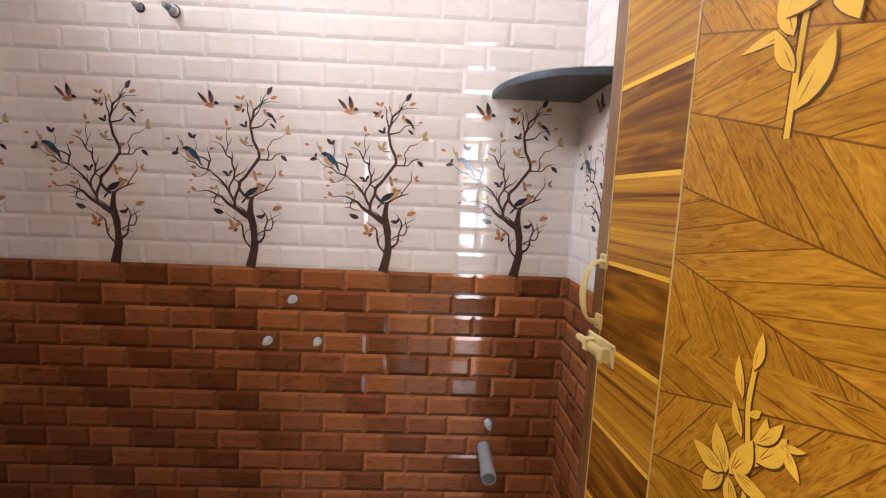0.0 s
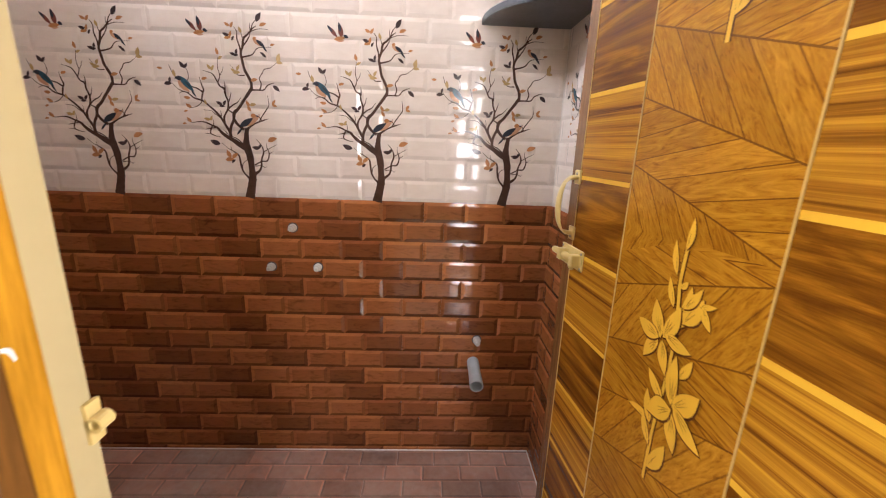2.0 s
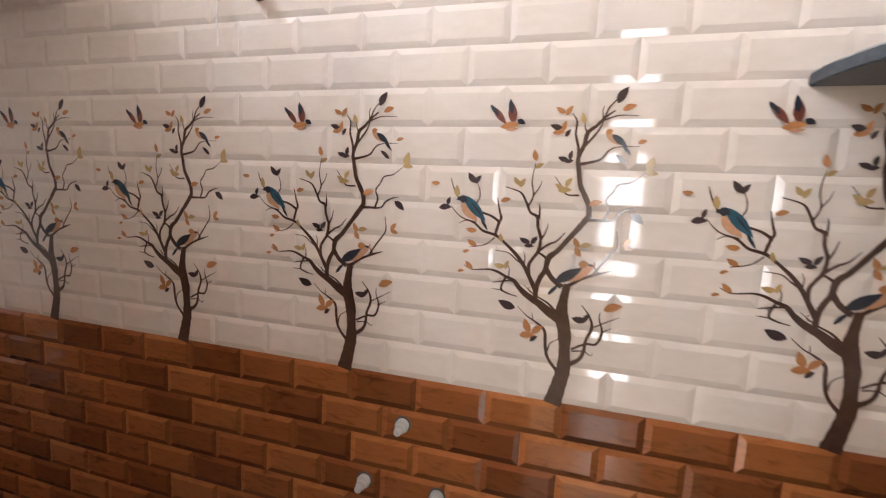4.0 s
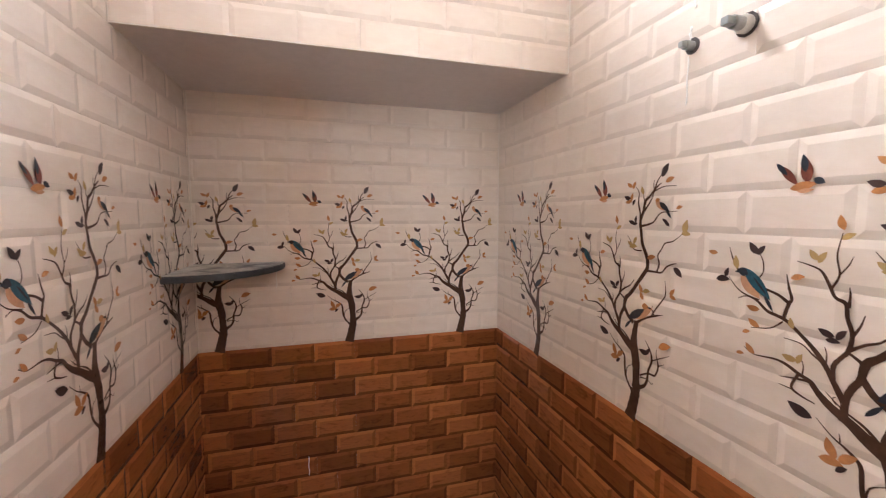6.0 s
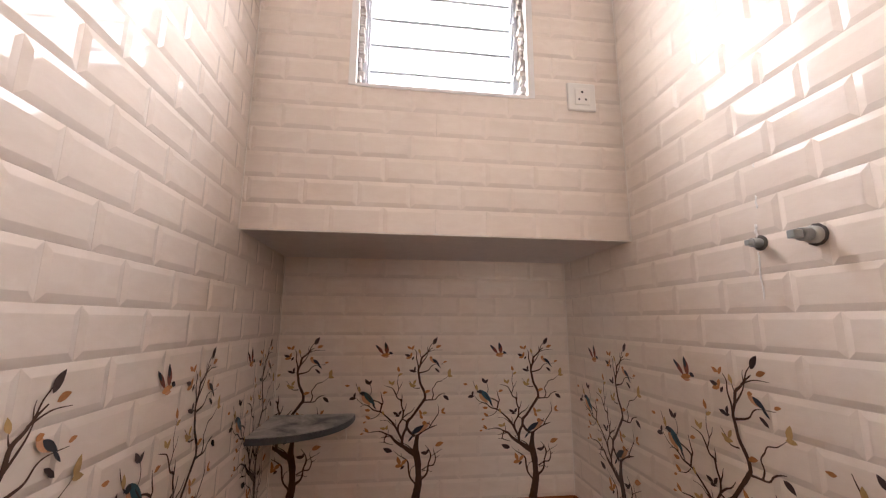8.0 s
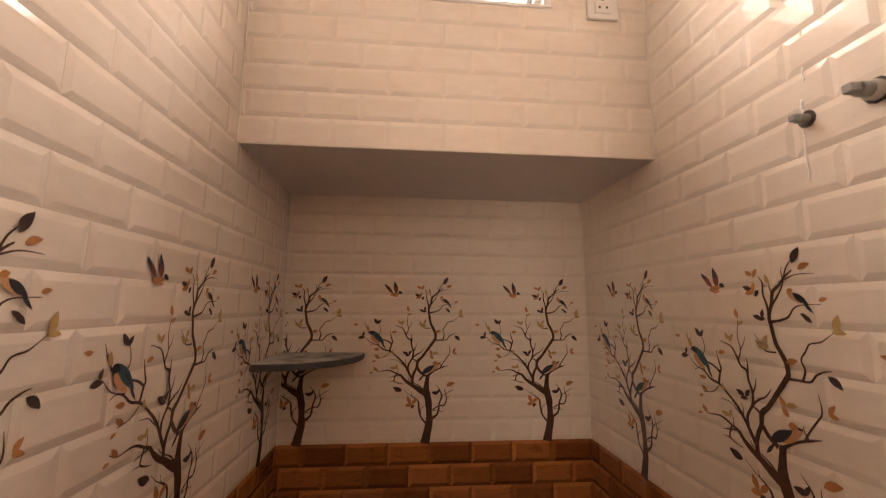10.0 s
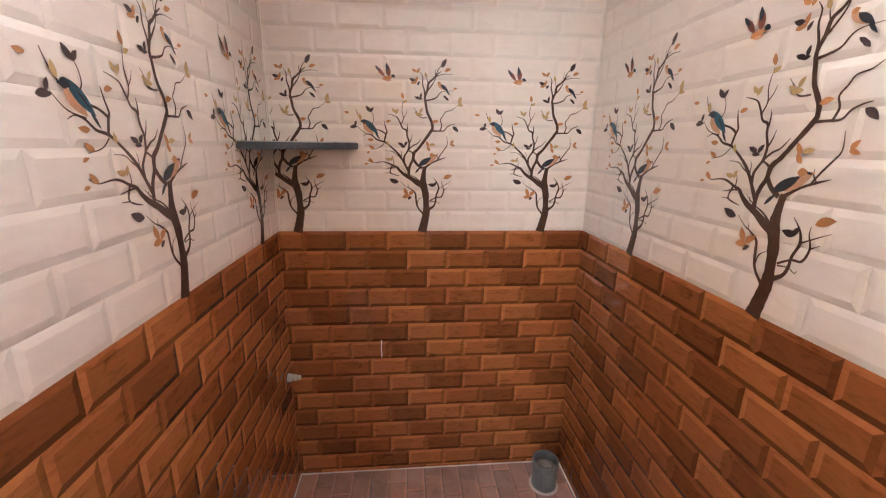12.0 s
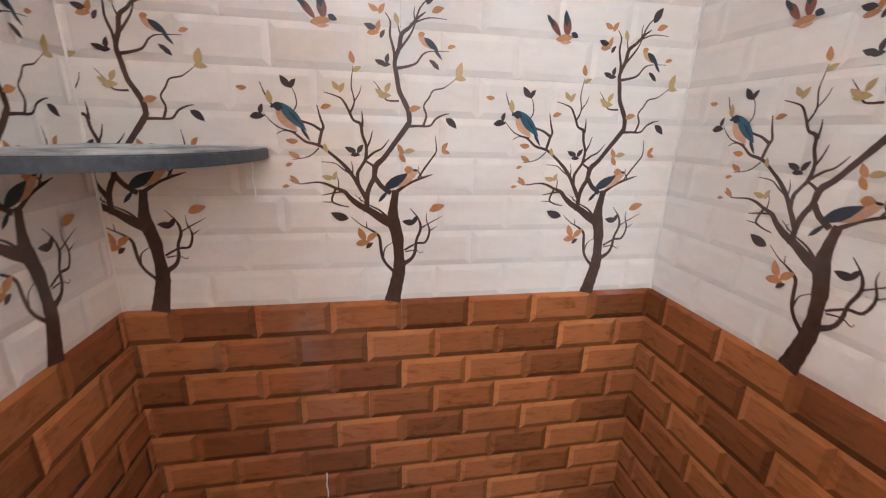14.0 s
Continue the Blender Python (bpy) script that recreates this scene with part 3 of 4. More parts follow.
LIMBS_B = [
    [(463, 247, 5), (462, 236, 5), (457, 225, 5), (452, 215, 4.5), (449, 200, 4.5), (447, 188, 4), (451, 175, 4), (453, 163, 4), (460, 157, 3), (467, 149, 2.3), (475, 143, 1.2)],
    [(466, 150, 2), (470, 139, 1.5), (479, 129, 0.8)],
    [(461, 154, 2), (478, 148, 1.2), (496, 149, 0.5)],
    [(465, 150, 1.5), (464, 143, 1), (465, 138, 0.5)],
    [(429, 302, 5), (436, 312, 5), (446, 320, 5)],
]
LIMBS_C = [
    [(421, 326, 5), (412, 310, 4), (405, 298, 4), (396, 287, 3.5), (385, 277, 3), (375, 269, 3), (368, 266, 3), (358, 263, 2.5), (348, 255, 2), (338, 252, 1.2), (330, 255, 0.6)],
    [(372, 267, 3), (375, 254, 3), (377, 249, 2.5), (374, 240, 2), (371, 228, 0.8)],
    [(375, 253, 3), (366, 247, 2.2), (352, 242, 2), (332, 232, 2), (322, 220, 1.5), (316, 206, 0.7)],
    [(350, 254, 1.5), (335, 250, 1.3), (326, 244, 1), (318, 235, 0.6)],
    [(346, 236, 1.2), (351, 228, 1.2), (350, 218, 1), (346, 210, 0.6)],
]
LIMBS_D = [
    [(372, 270, 1.5), (362, 278, 1.2), (345, 281, 0.6)],
    [(405, 298, 2), (397, 293, 1.5), (388, 286, 1), (374, 284, 0.6)],
    [(406, 298, 1.6), (406, 290, 1), (404, 284, 0.5)],
    [(412, 310, 3.5), (411, 298, 3.5), (415, 290, 3), (419, 283, 3.5), (420, 270, 3), (416, 258, 3), (414, 247, 3), (407, 243, 2.5), (402, 233, 2.5), (396, 223, 1.8), (388, 219, 1.2), (378, 216, 0.6)],
    [(404, 236, 2), (408, 225, 1.5), (405, 210, 1.2), (407, 192, 0.6)],
    [(408, 225, 1.3), (413, 217, 1), (415, 210, 0.5)],
    [(416, 250, 2.5), (416, 240, 1.5), (415, 234, 0.6)],
]
LIMBS_E = [
    [(420, 272, 2.4), (424, 263, 1.6), (426, 254, 0.7)],
    [(418, 284, 3), (428, 276, 2.2), (436, 272, 1.7), (443, 263, 0.7)],
    [(418, 284, 2), (426, 289, 2.5), (430, 294, 3)],
    [(460, 250, 3), (472, 250, 2.5), (484, 250, 2), (490, 243, 2), (498, 239, 1.5), (504, 238, 0.7)],
    [(477, 250, 2.4), (480, 240, 2.2), (477, 230, 1.7), (482, 222, 1.7), (486, 215, 1.5), (495, 213, 1.5), (499, 211, 1), (508, 204, 0.6)],
    [(452, 225, 2), (440, 224, 1.5), (434, 215, 1.1), (427, 206, 0.5)],
]
LIMBS_F = [
    [(449, 194, 3), (460, 192, 2.5), (468, 189, 2), (474, 181, 1.6), (482, 178, 1), (500, 178, 0.5)],
    [(447, 190, 3), (446, 178, 2.7), (442, 164, 2.2), (442, 152, 1.6), (437, 144, 0.7)],
    [(453, 166, 2), (450, 158, 1.2), (449, 152, 0.6)],
    [(451, 177, 2.5), (458, 168, 2.2), (463, 160, 1.6), (466, 151, 1.2)],
    [(451, 319, 4), (465, 310, 2.6), (477, 305, 2.6), (490, 301, 0.7)],
    [(474, 305, 2), (480, 295, 2), (487, 285, 1.8), (492, 276, 1.5), (490, 260, 0.6)],
    [(478, 304, 1.6), (474, 297, 1.3), (474, 292, 0.6)],
]
LIMBS_G = [
    [(397, 316, 2), (386, 317, 1.6), (374, 319, 0.6)],
    [(388, 313, 2.4), (384, 325, 2.2), (391, 330, 1.7), (402, 333, 1)],
    [(385, 327, 1.4), (374, 326, 0.6)],
    [(391, 313, 1.6), (391, 304, 1), (388, 297, 0.5)],
    [(444, 348, 3), (434, 338, 2.2), (420, 330, 1.2), (408, 320, 0.6)],
    [(416, 328, 1.2), (413, 324, 1), (415, 322, 0.5)],
    [(452, 412, 4), (443, 402, 3.2), (438, 392, 3.2), (436, 380, 3.4), (434, 368, 3), (425, 360, 2), (415, 354, 1.2), (404, 344, 0.6)],
    [(439, 392, 2), (441, 382, 1.3), (449, 376, 0.6)],
    [(421, 357, 1.2), (420, 350, 0.6)],
]
LIMBS_H = [
    [(459, 404, 6), (470, 397, 4), (474, 388, 3.5), (475, 375, 3), (479, 362, 3), (476, 350, 2), (467, 338, 0.7)],
    [(462, 386, 2.2), (475, 379, 2.4), (485, 378, 2.6), (489, 365, 2.2), (485, 352, 1.2), (485, 344, 0.5)],
    [(478, 362, 1.6), (490, 355, 1.2), (503, 348, 0.5)],
    [(463, 388, 1.6), (474, 387, 1.2), (481, 391, 0.9), (483, 388, 0.5)],
    [(489, 365, 1.4), (497, 360, 0.5)],
]
BRANCHES = LIMBS_A + LIMBS_B + LIMBS_C + LIMBS_D + LIMBS_E + LIMBS_F + LIMBS_G + LIMBS_H
LEAF_O = [(426, 140, 10, 150), (434, 141, 10, 60), (487, 141, 12, 20), (431, 156, 10, 75), (426, 162, 11, 5), (406, 184, 11, 105), (502, 174, 8, 15),
          (468, 233, 12, 15), (380, 230, 10, 15), (345, 262, 11, 175), (347, 276, 11, 150), (341, 286, 7, 20), (346, 301, 11, 135), (337, 308, 7, 10),
          (455, 273, 11, 120), (457, 282, 11, 120), (501, 272, 10, 55), (502, 278, 9, -15), (298, 211, 9, 175)]
LEAF_BIG = [(496, 339, 17, 20), (416, 364, 15, 115), (427, 368, 14, 40), (417, 375, 15, 5)]
LEAF_G = [(448, 149, 10, 110), (411, 195, 9, 30), (390, 210, 10, 130), (396, 212, 10, 60), (433, 216, 10, 150), (441, 212, 10, 60), (438, 220, 12, 5),
          (512, 196, 15, 80), (513, 204, 11, -5), (380, 300, 11, 170), (388, 299, 9, 70), (379, 270, 9, 105), (464, 276, 11, 10), (325, 220, 12, 100)]
LEAF_D = [(480, 129, 16, 60), (423, 156, 11, 165), (435, 163, 8, 60), (433, 188, 10, 165), (440, 185, 9, 80), (439, 191, 8, 10), (484, 188, 8, 150),
          (487, 192, 9, -40), (506, 248, 14, -40), (312, 238, 13, 5), (316, 231, 9, 75), (341, 206, 13, 130), (348, 208, 10, 55), (404, 272, 11, 160),
          (414, 272, 10, 55), (409, 278, 9, 0)]
LEAF_D2 = [(392, 342, 18, 160), (466, 353, 14, 175), (473, 351, 10, 60), (424, 378, 9, 40)]
# painted birds, as plain blades: colour, centre, length, angle, width
BIRDS = [
    [(mat_peach, 341, 243, 26, -45, 0.42), (mat_teal, 347, 239, 35, -47, 0.3), (mat_slate, 333, 229, 10, -25, 0.75), (mat_slate, 359, 256, 16, -58, 0.2), (mat_slate, 350, 241, 20, -50, 0.1), (mat_slate, 328, 229, 6, 10, 0.4)],
    [(mat_peach, 462, 304, 34, 35, 0.32), (mat_slate, 451, 307, 30, 33, 0.34), (mat_leaf_o, 464, 295, 10, 8, 0.75), (mat_slate, 438, 323, 16, 50, 0.24), (mat_slate, 471, 296, 6, -10, 0.4)],
    [(mat_peach, 476, 170, 18, -40, 0.38), (mat_slate, 482, 172, 18, -38, 0.34), (mat_leaf_o, 472, 163, 7, 15, 0.7), (mat_slate, 489, 181, 13, -50, 0.24)],
    [(mat_rust, 378, 140, 22, 98, 0.4), (mat_rust, 365, 143, 22, -50, 0.3), (mat_leaf_o, 377, 153, 20, 10, 0.36), (mat_slate, 388, 150, 9, -25, 0.6), (mat_slate, 376, 134, 15, 100, 0.36), (mat_slate, 359, 137, 14, -50, 0.3), (mat_peach, 379, 157, 12, 6, 0.3)],
]


def tree_print(m, label, clip=None):
    """The autumn tree with birds printed on the cream tiles. clip: local x (lowest, highest) kept."""
    tree = empty("tree_print", m, label, "wall print", "tree prints along the walls")
    n = [0]

    def add(name, bm, mat):
        if clip:
            geom = bm.verts[:] + bm.edges[:] + bm.faces[:]
            bmesh.ops.bisect_plane(bm, geom=geom, plane_co=(clip[0], 0, 0), plane_no=(-1, 0, 0), clear_outer=True)
            geom = bm.verts[:] + bm.edges[:] + bm.faces[:]
            bmesh.ops.bisect_plane(bm, geom=geom, plane_co=(clip[1], 0, 0), plane_no=(1, 0, 0), clear_outer=True)
        if bm.faces:
            part(name, bm, mat, tree)
        else:
            bm.free()

    bm = bmesh.new()
    for i, pts in enumerate(BRANCHES):
        stroke(bm, [(*art(u, v), w / AU) for u, v, w in pts], -0.0004 - 0.00001 * i)
    add("tree_silhouette", bm, mat_bark)
    for mat, rows in ((mat_leaf_o, LEAF_O), (mat_leaf_o, LEAF_BIG), (mat_leaf_g, LEAF_G), (mat_leaf_d, LEAF_D), (mat_leaf_d, LEAF_D2)):
        for u, v, l, a in rows:
            n[0] += 1
            bm = bmesh.new()
            blade(bm, *art(u, v), l / AU * 1.08, a, 0.46, -0.001 - 0.000008 * n[0], bend=0.05)
            add("leaf", bm, mat)
    for rows in BIRDS:
        for k, (mat, u, v, l, a, w) in enumerate(rows):
            bm = bmesh.new()
            blade(bm, *art(u, v), l / AU, a, w, -0.0018 - 0.0001 * k, steps=10)
            add("bird_shape", bm, mat)
    return tree


FACE = 0.0006   # prints lie just over the brick faces
TREE_LABEL = "brown autumn tree print with orange leaves on cream tiles"
first = tree_print(pose(0.338, DEEP - FACE, TOP), TREE_LABEL)
for k in range(1, 5):
    copy_thing(first, pose(0.338 + 0.45 * k, DEEP - FACE, TOP))
for y in (0.518, 0.968):
    copy_thing(first, pose(FACE, y, TOP, 0, 0, 90))
for x in (0.173, 0.633, 1.083):
    copy_thing(first, pose(x, FACE, TOP, 0, 0, 180))
for y in (0.835, 0.385):
    copy_thing(first, pose(LEN - FACE, y, TOP, 0, 0, -90))
tree_print(pose(FACE, 0.068, TOP, 0, 0, 90), "brown autumn tree print cut off at the niche corner", (-0.064, 1.0))
tree_print(pose(1.533, FACE, TOP, 0, 0, 180), "brown autumn tree print cut off at the doorway", (-0.02, 1.0))

# ---------------------------------------------------------------- door leaf (local x from the hinge, face towards -y)
door_1 = empty("door_1", pose(2.258, -0.096, 0, 0, 0, 96.0), "open glossy walnut laminate door with yellow lily inlay", "door")
LW, LH0, LH1 = 0.678, 0.012, 2.02
YB = 0.0


def slab(name, u0, u1, z0, z1, mat, y0, y1, label="", bev=0.0):
    # the leaf is mirrored: the side that is seen faces local +y
    return part(name, boxes((u0, u1, y0, y1, z0, z1), bevel=bev), mat, door_1, label)


slab("core", 0.0, LW, LH0, LH1, mat_lipping, -0.03, 0.0, "brown lipped door core", 0.002)
slab("walnut_panel", 0.03, 0.172, LH0 + 0.03, LH1 - 0.03, mat_walnut, 0.0, 0.0012, "walnut laminate strip")
slab("chevron_panel", 0.176, 0.453, LH0 + 0.03, LH1 - 0.03, mat_chevron, 0.0, 0.0012, "golden oak chevron laminate")
slab("walnut_panel", 0.457, 0.634, LH0 + 0.03, LH1 - 0.03, mat_walnut, 0.0, 0.0012, "walnut laminate strip")
for u in (0.174, 0.455, 0.636):
    slab("seam_line", u - 0.0013, u + 0.0013, LH0 + 0.03, LH1 - 0.03, mat_line, 0.0, 0.0018)
for k in range(12):
    z = 0.09 + 0.16 * k
    slab("yellow_stripe", 0.031, 0.171, z - 0.0048, z + 0.0048, mat_inlay, 0.0012, 0.0018)
    slab("yellow_stripe", 0.458, 0.633, z - 0.004, z + 0.004, mat_inlay, 0.0012, 0.0018)

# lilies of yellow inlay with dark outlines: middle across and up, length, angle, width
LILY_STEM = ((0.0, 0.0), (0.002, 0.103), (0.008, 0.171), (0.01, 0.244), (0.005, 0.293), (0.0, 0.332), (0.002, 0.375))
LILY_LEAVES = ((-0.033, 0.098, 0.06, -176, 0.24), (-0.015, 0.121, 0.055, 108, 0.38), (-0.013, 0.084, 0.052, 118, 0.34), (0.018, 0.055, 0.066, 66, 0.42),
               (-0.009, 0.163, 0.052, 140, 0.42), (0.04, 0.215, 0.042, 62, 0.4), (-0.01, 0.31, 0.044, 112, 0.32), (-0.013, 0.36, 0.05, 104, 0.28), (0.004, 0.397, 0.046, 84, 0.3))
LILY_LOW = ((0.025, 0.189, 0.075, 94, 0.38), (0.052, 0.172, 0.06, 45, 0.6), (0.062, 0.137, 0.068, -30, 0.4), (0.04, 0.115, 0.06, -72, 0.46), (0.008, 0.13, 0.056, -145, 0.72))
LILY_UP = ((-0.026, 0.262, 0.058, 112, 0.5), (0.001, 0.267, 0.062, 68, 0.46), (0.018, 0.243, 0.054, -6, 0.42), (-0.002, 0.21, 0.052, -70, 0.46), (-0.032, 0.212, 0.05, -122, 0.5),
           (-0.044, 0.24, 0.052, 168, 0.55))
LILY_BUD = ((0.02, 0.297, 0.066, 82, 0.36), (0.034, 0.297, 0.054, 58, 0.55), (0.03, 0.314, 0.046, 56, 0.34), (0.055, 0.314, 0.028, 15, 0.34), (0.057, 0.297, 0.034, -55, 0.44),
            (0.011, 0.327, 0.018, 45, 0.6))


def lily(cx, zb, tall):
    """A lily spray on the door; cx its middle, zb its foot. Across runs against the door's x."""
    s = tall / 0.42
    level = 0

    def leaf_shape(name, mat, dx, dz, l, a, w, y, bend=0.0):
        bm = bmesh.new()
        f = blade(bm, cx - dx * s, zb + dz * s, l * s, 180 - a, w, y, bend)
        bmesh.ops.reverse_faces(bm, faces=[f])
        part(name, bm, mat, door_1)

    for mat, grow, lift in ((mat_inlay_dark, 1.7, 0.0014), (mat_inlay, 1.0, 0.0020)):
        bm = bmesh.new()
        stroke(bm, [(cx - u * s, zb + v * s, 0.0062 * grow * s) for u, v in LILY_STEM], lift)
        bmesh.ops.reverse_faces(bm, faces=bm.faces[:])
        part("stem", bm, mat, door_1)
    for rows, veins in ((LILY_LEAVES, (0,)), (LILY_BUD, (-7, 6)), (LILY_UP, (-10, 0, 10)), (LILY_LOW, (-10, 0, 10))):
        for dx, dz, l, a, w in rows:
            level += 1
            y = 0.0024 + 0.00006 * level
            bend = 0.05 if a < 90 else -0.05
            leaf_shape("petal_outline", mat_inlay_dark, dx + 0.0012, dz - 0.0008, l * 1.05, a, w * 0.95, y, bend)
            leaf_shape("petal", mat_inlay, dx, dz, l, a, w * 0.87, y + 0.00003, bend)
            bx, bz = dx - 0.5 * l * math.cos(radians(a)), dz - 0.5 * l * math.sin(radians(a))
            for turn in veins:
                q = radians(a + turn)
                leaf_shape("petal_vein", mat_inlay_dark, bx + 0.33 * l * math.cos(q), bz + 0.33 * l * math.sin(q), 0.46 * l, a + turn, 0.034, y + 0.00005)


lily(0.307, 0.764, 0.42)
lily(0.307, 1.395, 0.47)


def screw(parent, x, y, z, axis_m, r=0.0035):
    part("screw", lathe([(0, 0.0015), (r * 0.7, 0.0014), (r, 0.0), (r, -0.001)], Matrix.Translation((x, y, z)) @ axis_m, 12), mat_steel, parent, smooth=True)


OUT_Y = Matrix.Rotation(radians(-90), 4, "X")   # lathe axis towards +y

# pull handle, a cream D-shaped grip with screwed ends
handle = part("door_handle", boxes((0.628, 0.652, 0.0012, 0.007, 1.075, 1.105), (0.628, 0.652, 0.0012, 0.007, 1.195, 1.225), bevel=0.0025), mat_fitting, door_1, "cream enamelled pull handle")
grip = bmesh.new()
prev = None
for i in range(15):
    a = math.pi * i / 14
    zc, yc = 1.15 - 0.06 * math.cos(a), 0.006 + 0.036 * math.sin(a) ** 0.6
    ring = [grip.verts.new((0.640 + 0.010 * math.cos(b), yc + 0.005 * math.sin(b) * abs(math.sin(a)), zc + 0.005 * math.sin(b) * math.cos(a))) for b in [2 * math.pi * j / 10 for j in range(10)]]
    if prev:
        for j in range(10):
            grip.faces.new((prev[j], prev[(j + 1) % 10], ring[(j + 1) % 10], ring[j]))
    prev = ring
bmesh.ops.recalc_face_normals(grip, faces=grip.faces)
part("grip", grip, mat_fitting, handle, smooth=True)
for z in (1.083, 1.217):
    screw(handle, 0.640, 0.0075, z, OUT_Y)

# tower bolt
bolt = part("tower_bolt", boxes((0.5770, 0.6740, 0.0012, 0.006, 1.018, 1.062), bevel=0.002), mat_fitting, door_1, "cream enamelled tower bolt")
SIDE = Matrix.Rotation(radians(90), 4, "Y")
part("rod", lathe([(0, 0), (0.0075, 0.001), (0.0075, 0.09), (0.006, 0.096), (0, 0.097)], Matrix.Translation((0.602, 0.014, 1.04)) @ SIDE, 16), mat_fitting, bolt, smooth=True)
part("guide", boxes((0.5840, 0.6000, 0.005, 0.025, 1.027, 1.053), (0.6440, 0.6600, 0.005, 0.025, 1.027, 1.053), bevel=0.003), mat_fitting, bolt)
part("knob", lathe([(0, 0.03), (0.005, 0.028), (0.0055, 0.02), (0.0035, 0.012), (0.0035, 0)], Matrix.Translation((0.6240, 0.016, 1.036)) @ Matrix.Rotation(radians(150), 4, "X"), 12), mat_fitting, bolt, smooth=True)
for x, z in ((0.5820, 1.024), (0.5820, 1.056), (0.6680, 1.024), (0.6680, 1.056)):
    screw(bolt, x, 0.0062, z, OUT_Y, 0.003)

# strike and catch on the latch-side jamb
strike = empty("bolt_strike", pose(DOOR0 + 0.022, WALL_OUT - 0.005, 1.035, 0, 0, -90), "cream enamelled bolt strike screwed to the jamb", "door hardware")
part("plate", boxes((0, 0.003, -0.019, 0.019, -0.024, 0.024), bevel=0.0014), mat_fitting, strike)
part("barrel", lathe([(0.0065, 0), (0.0105, 0), (0.0105, 0.03), (0.0065, 0.03), (0.0065, 0.004), (0, 0.004)], Matrix.Translation((0.012, -0.018, -0.004)) @ Matrix.Rotation(radians(-90), 4, "X"), 20), mat_fitting, strike)
part("saddle", boxes((0.002, 0.012, -0.02, 0.010, -0.014, 0.006), bevel=0.002), mat_fitting, strike)
for z in (-0.019, 0.018):
    screw(strike, 0.0035, 0.002, z, SIDE, 0.0035)
catch = empty("bolt_catch", pose(DOOR0, -0.022, 1.04), "small cream bolt catch on the door reveal", "door hardware")
part("plate", boxes((0.0, 0.004, -0.006, 0.008, -0.018, 0.018), bevel=0.0008), mat_fitting, catch)
part("ring", lathe([(0.0042, 0), (0.0068, 0), (0.0068, 0.014), (0.0042, 0.014), (0.0042, 0.003), (0, 0.003)], Matrix.Translation((0.007, 0.008, 0)) @ Matrix.Rotation(radians(90), 4, "X"), 16), mat_fitting, catch)

# stray white paint on the jamb
def paint_mark(m, pts, label):
    """A smear of white paint through (across, up, width) points; m: its face, seen against -y."""
    bm = bmesh.new()
    stroke(bm, pts, 0.0)
    ob = thing("paint_mark", bm, mat_drip, label, "paint mark")
    ob.matrix_world = m


JAMB_FACE, REBATE_FACE = pose(DOOR0, WALL_OUT - 0.0056, 0), pose(DOOR0 + REBATE + 0.0005, 0, 0, 0, 0, 90)
paint_mark(JAMB_FACE, [(0.029, 1.40, 0.0007), (0.03, 1.34, 0.001), (0.03, 1.292, 0.0011), (0.028, 1.285, 0.001), (0.025, 1.294, 0.0007)], "hooked run of white paint on the brown jamb")
paint_mark(REBATE_FACE, [(-0.096, 1.142, 0.002), (-0.088, 1.139, 0.003), (-0.085, 1.131, 0.0015)], "small white paint smear on the golden rebate")

# ---------------------------------------------------------------- louvre window
window_1 = empty("window_1", pose(UPPER, (WIN0 + WIN1) / 2, WINZ0), "bright louvre window with glass blades and white reveal", "window")
window_1["kind"] = "structure"
hw = (WIN1 - WIN0) / 2
part("reveal", boxes((-0.15, 0.003, -hw, -hw + 0.022, 0, 0.6), (-0.15, 0.003, hw - 0.022, hw, 0, 0.6), bevel=0.001), mat_white, window_1, "white rough-edged reveal")
part("sill", boxes((-0.15, 0.003, -hw + 0.022, hw - 0.022, -0.004, 0.006)), mat_white, window_1)
part("head", boxes((-0.15, 0.003, -hw + 0.022, hw - 0.022, 0.594, 0.604)), mat_white, window_1)
rng = random.Random(4)
for side in (-1, 1):
    bm = bmesh.new()
    for k in range(30):
        z = 0.008 + k * 0.0195
        w = 0.010 + rng.random() * 0.012
        a, b = sorted((side * (hw - 0.022), side * (hw - 0.022 - w)))
        box(bm, -0.075 - rng.random() * 0.006, -0.012 - rng.random() * 0.02, a, b, z, z + 0.0195, 0.003, 1)
    part("mortar_filling", bm, mat_mortar, window_1, "crumbling grey mortar")
    a, b = sorted((side * (hw - 0.036), side * (hw - 0.048)))
    part("channel", boxes((-0.085, -0.045, a, b, 0.006, 0.594), bevel=0.001), mat_alu, window_1, "aluminium side channel")
for k in range(6):
    z = 0.01 + 0.097 * k
    tilt = Matrix.Translation((-0.065, 0, z + 0.05)) @ Matrix.Rotation(radians(20), 4, "Y")
    bm = boxes((-0.0014, 0.0014, -hw + 0.05, hw - 0.05, -0.053, 0.053))
    bm.transform(tilt)
    ob = part("blade", bm, mat_glass, window_1, "frosted glass louvre blade")
    ob.visible_shadow = False
    bm = boxes((-0.003, 0.003, -hw + 0.05, hw - 0.05, -0.062, -0.053))
    bm.transform(tilt)
    part("blade_edge", bm, mat_pvc_grey, window_1, "ground grey glass edge")
    for side in (-1, 1):
        a, b = sorted((side * (hw - 0.049), side * (hw - 0.056)))
        bm = boxes((-0.012, 0.014, a, b, -0.046, 0.046), bevel=0.0015)
        bm.transform(tilt)
        part("blade_clip", bm, mat_alu, window_1)

# ---------------------------------------------------------------- socket beside the window
socket = empty("power_socket", pose(UPPER, 0.999, 2.427), "white three-pin power socket on cream tiles", "socket")
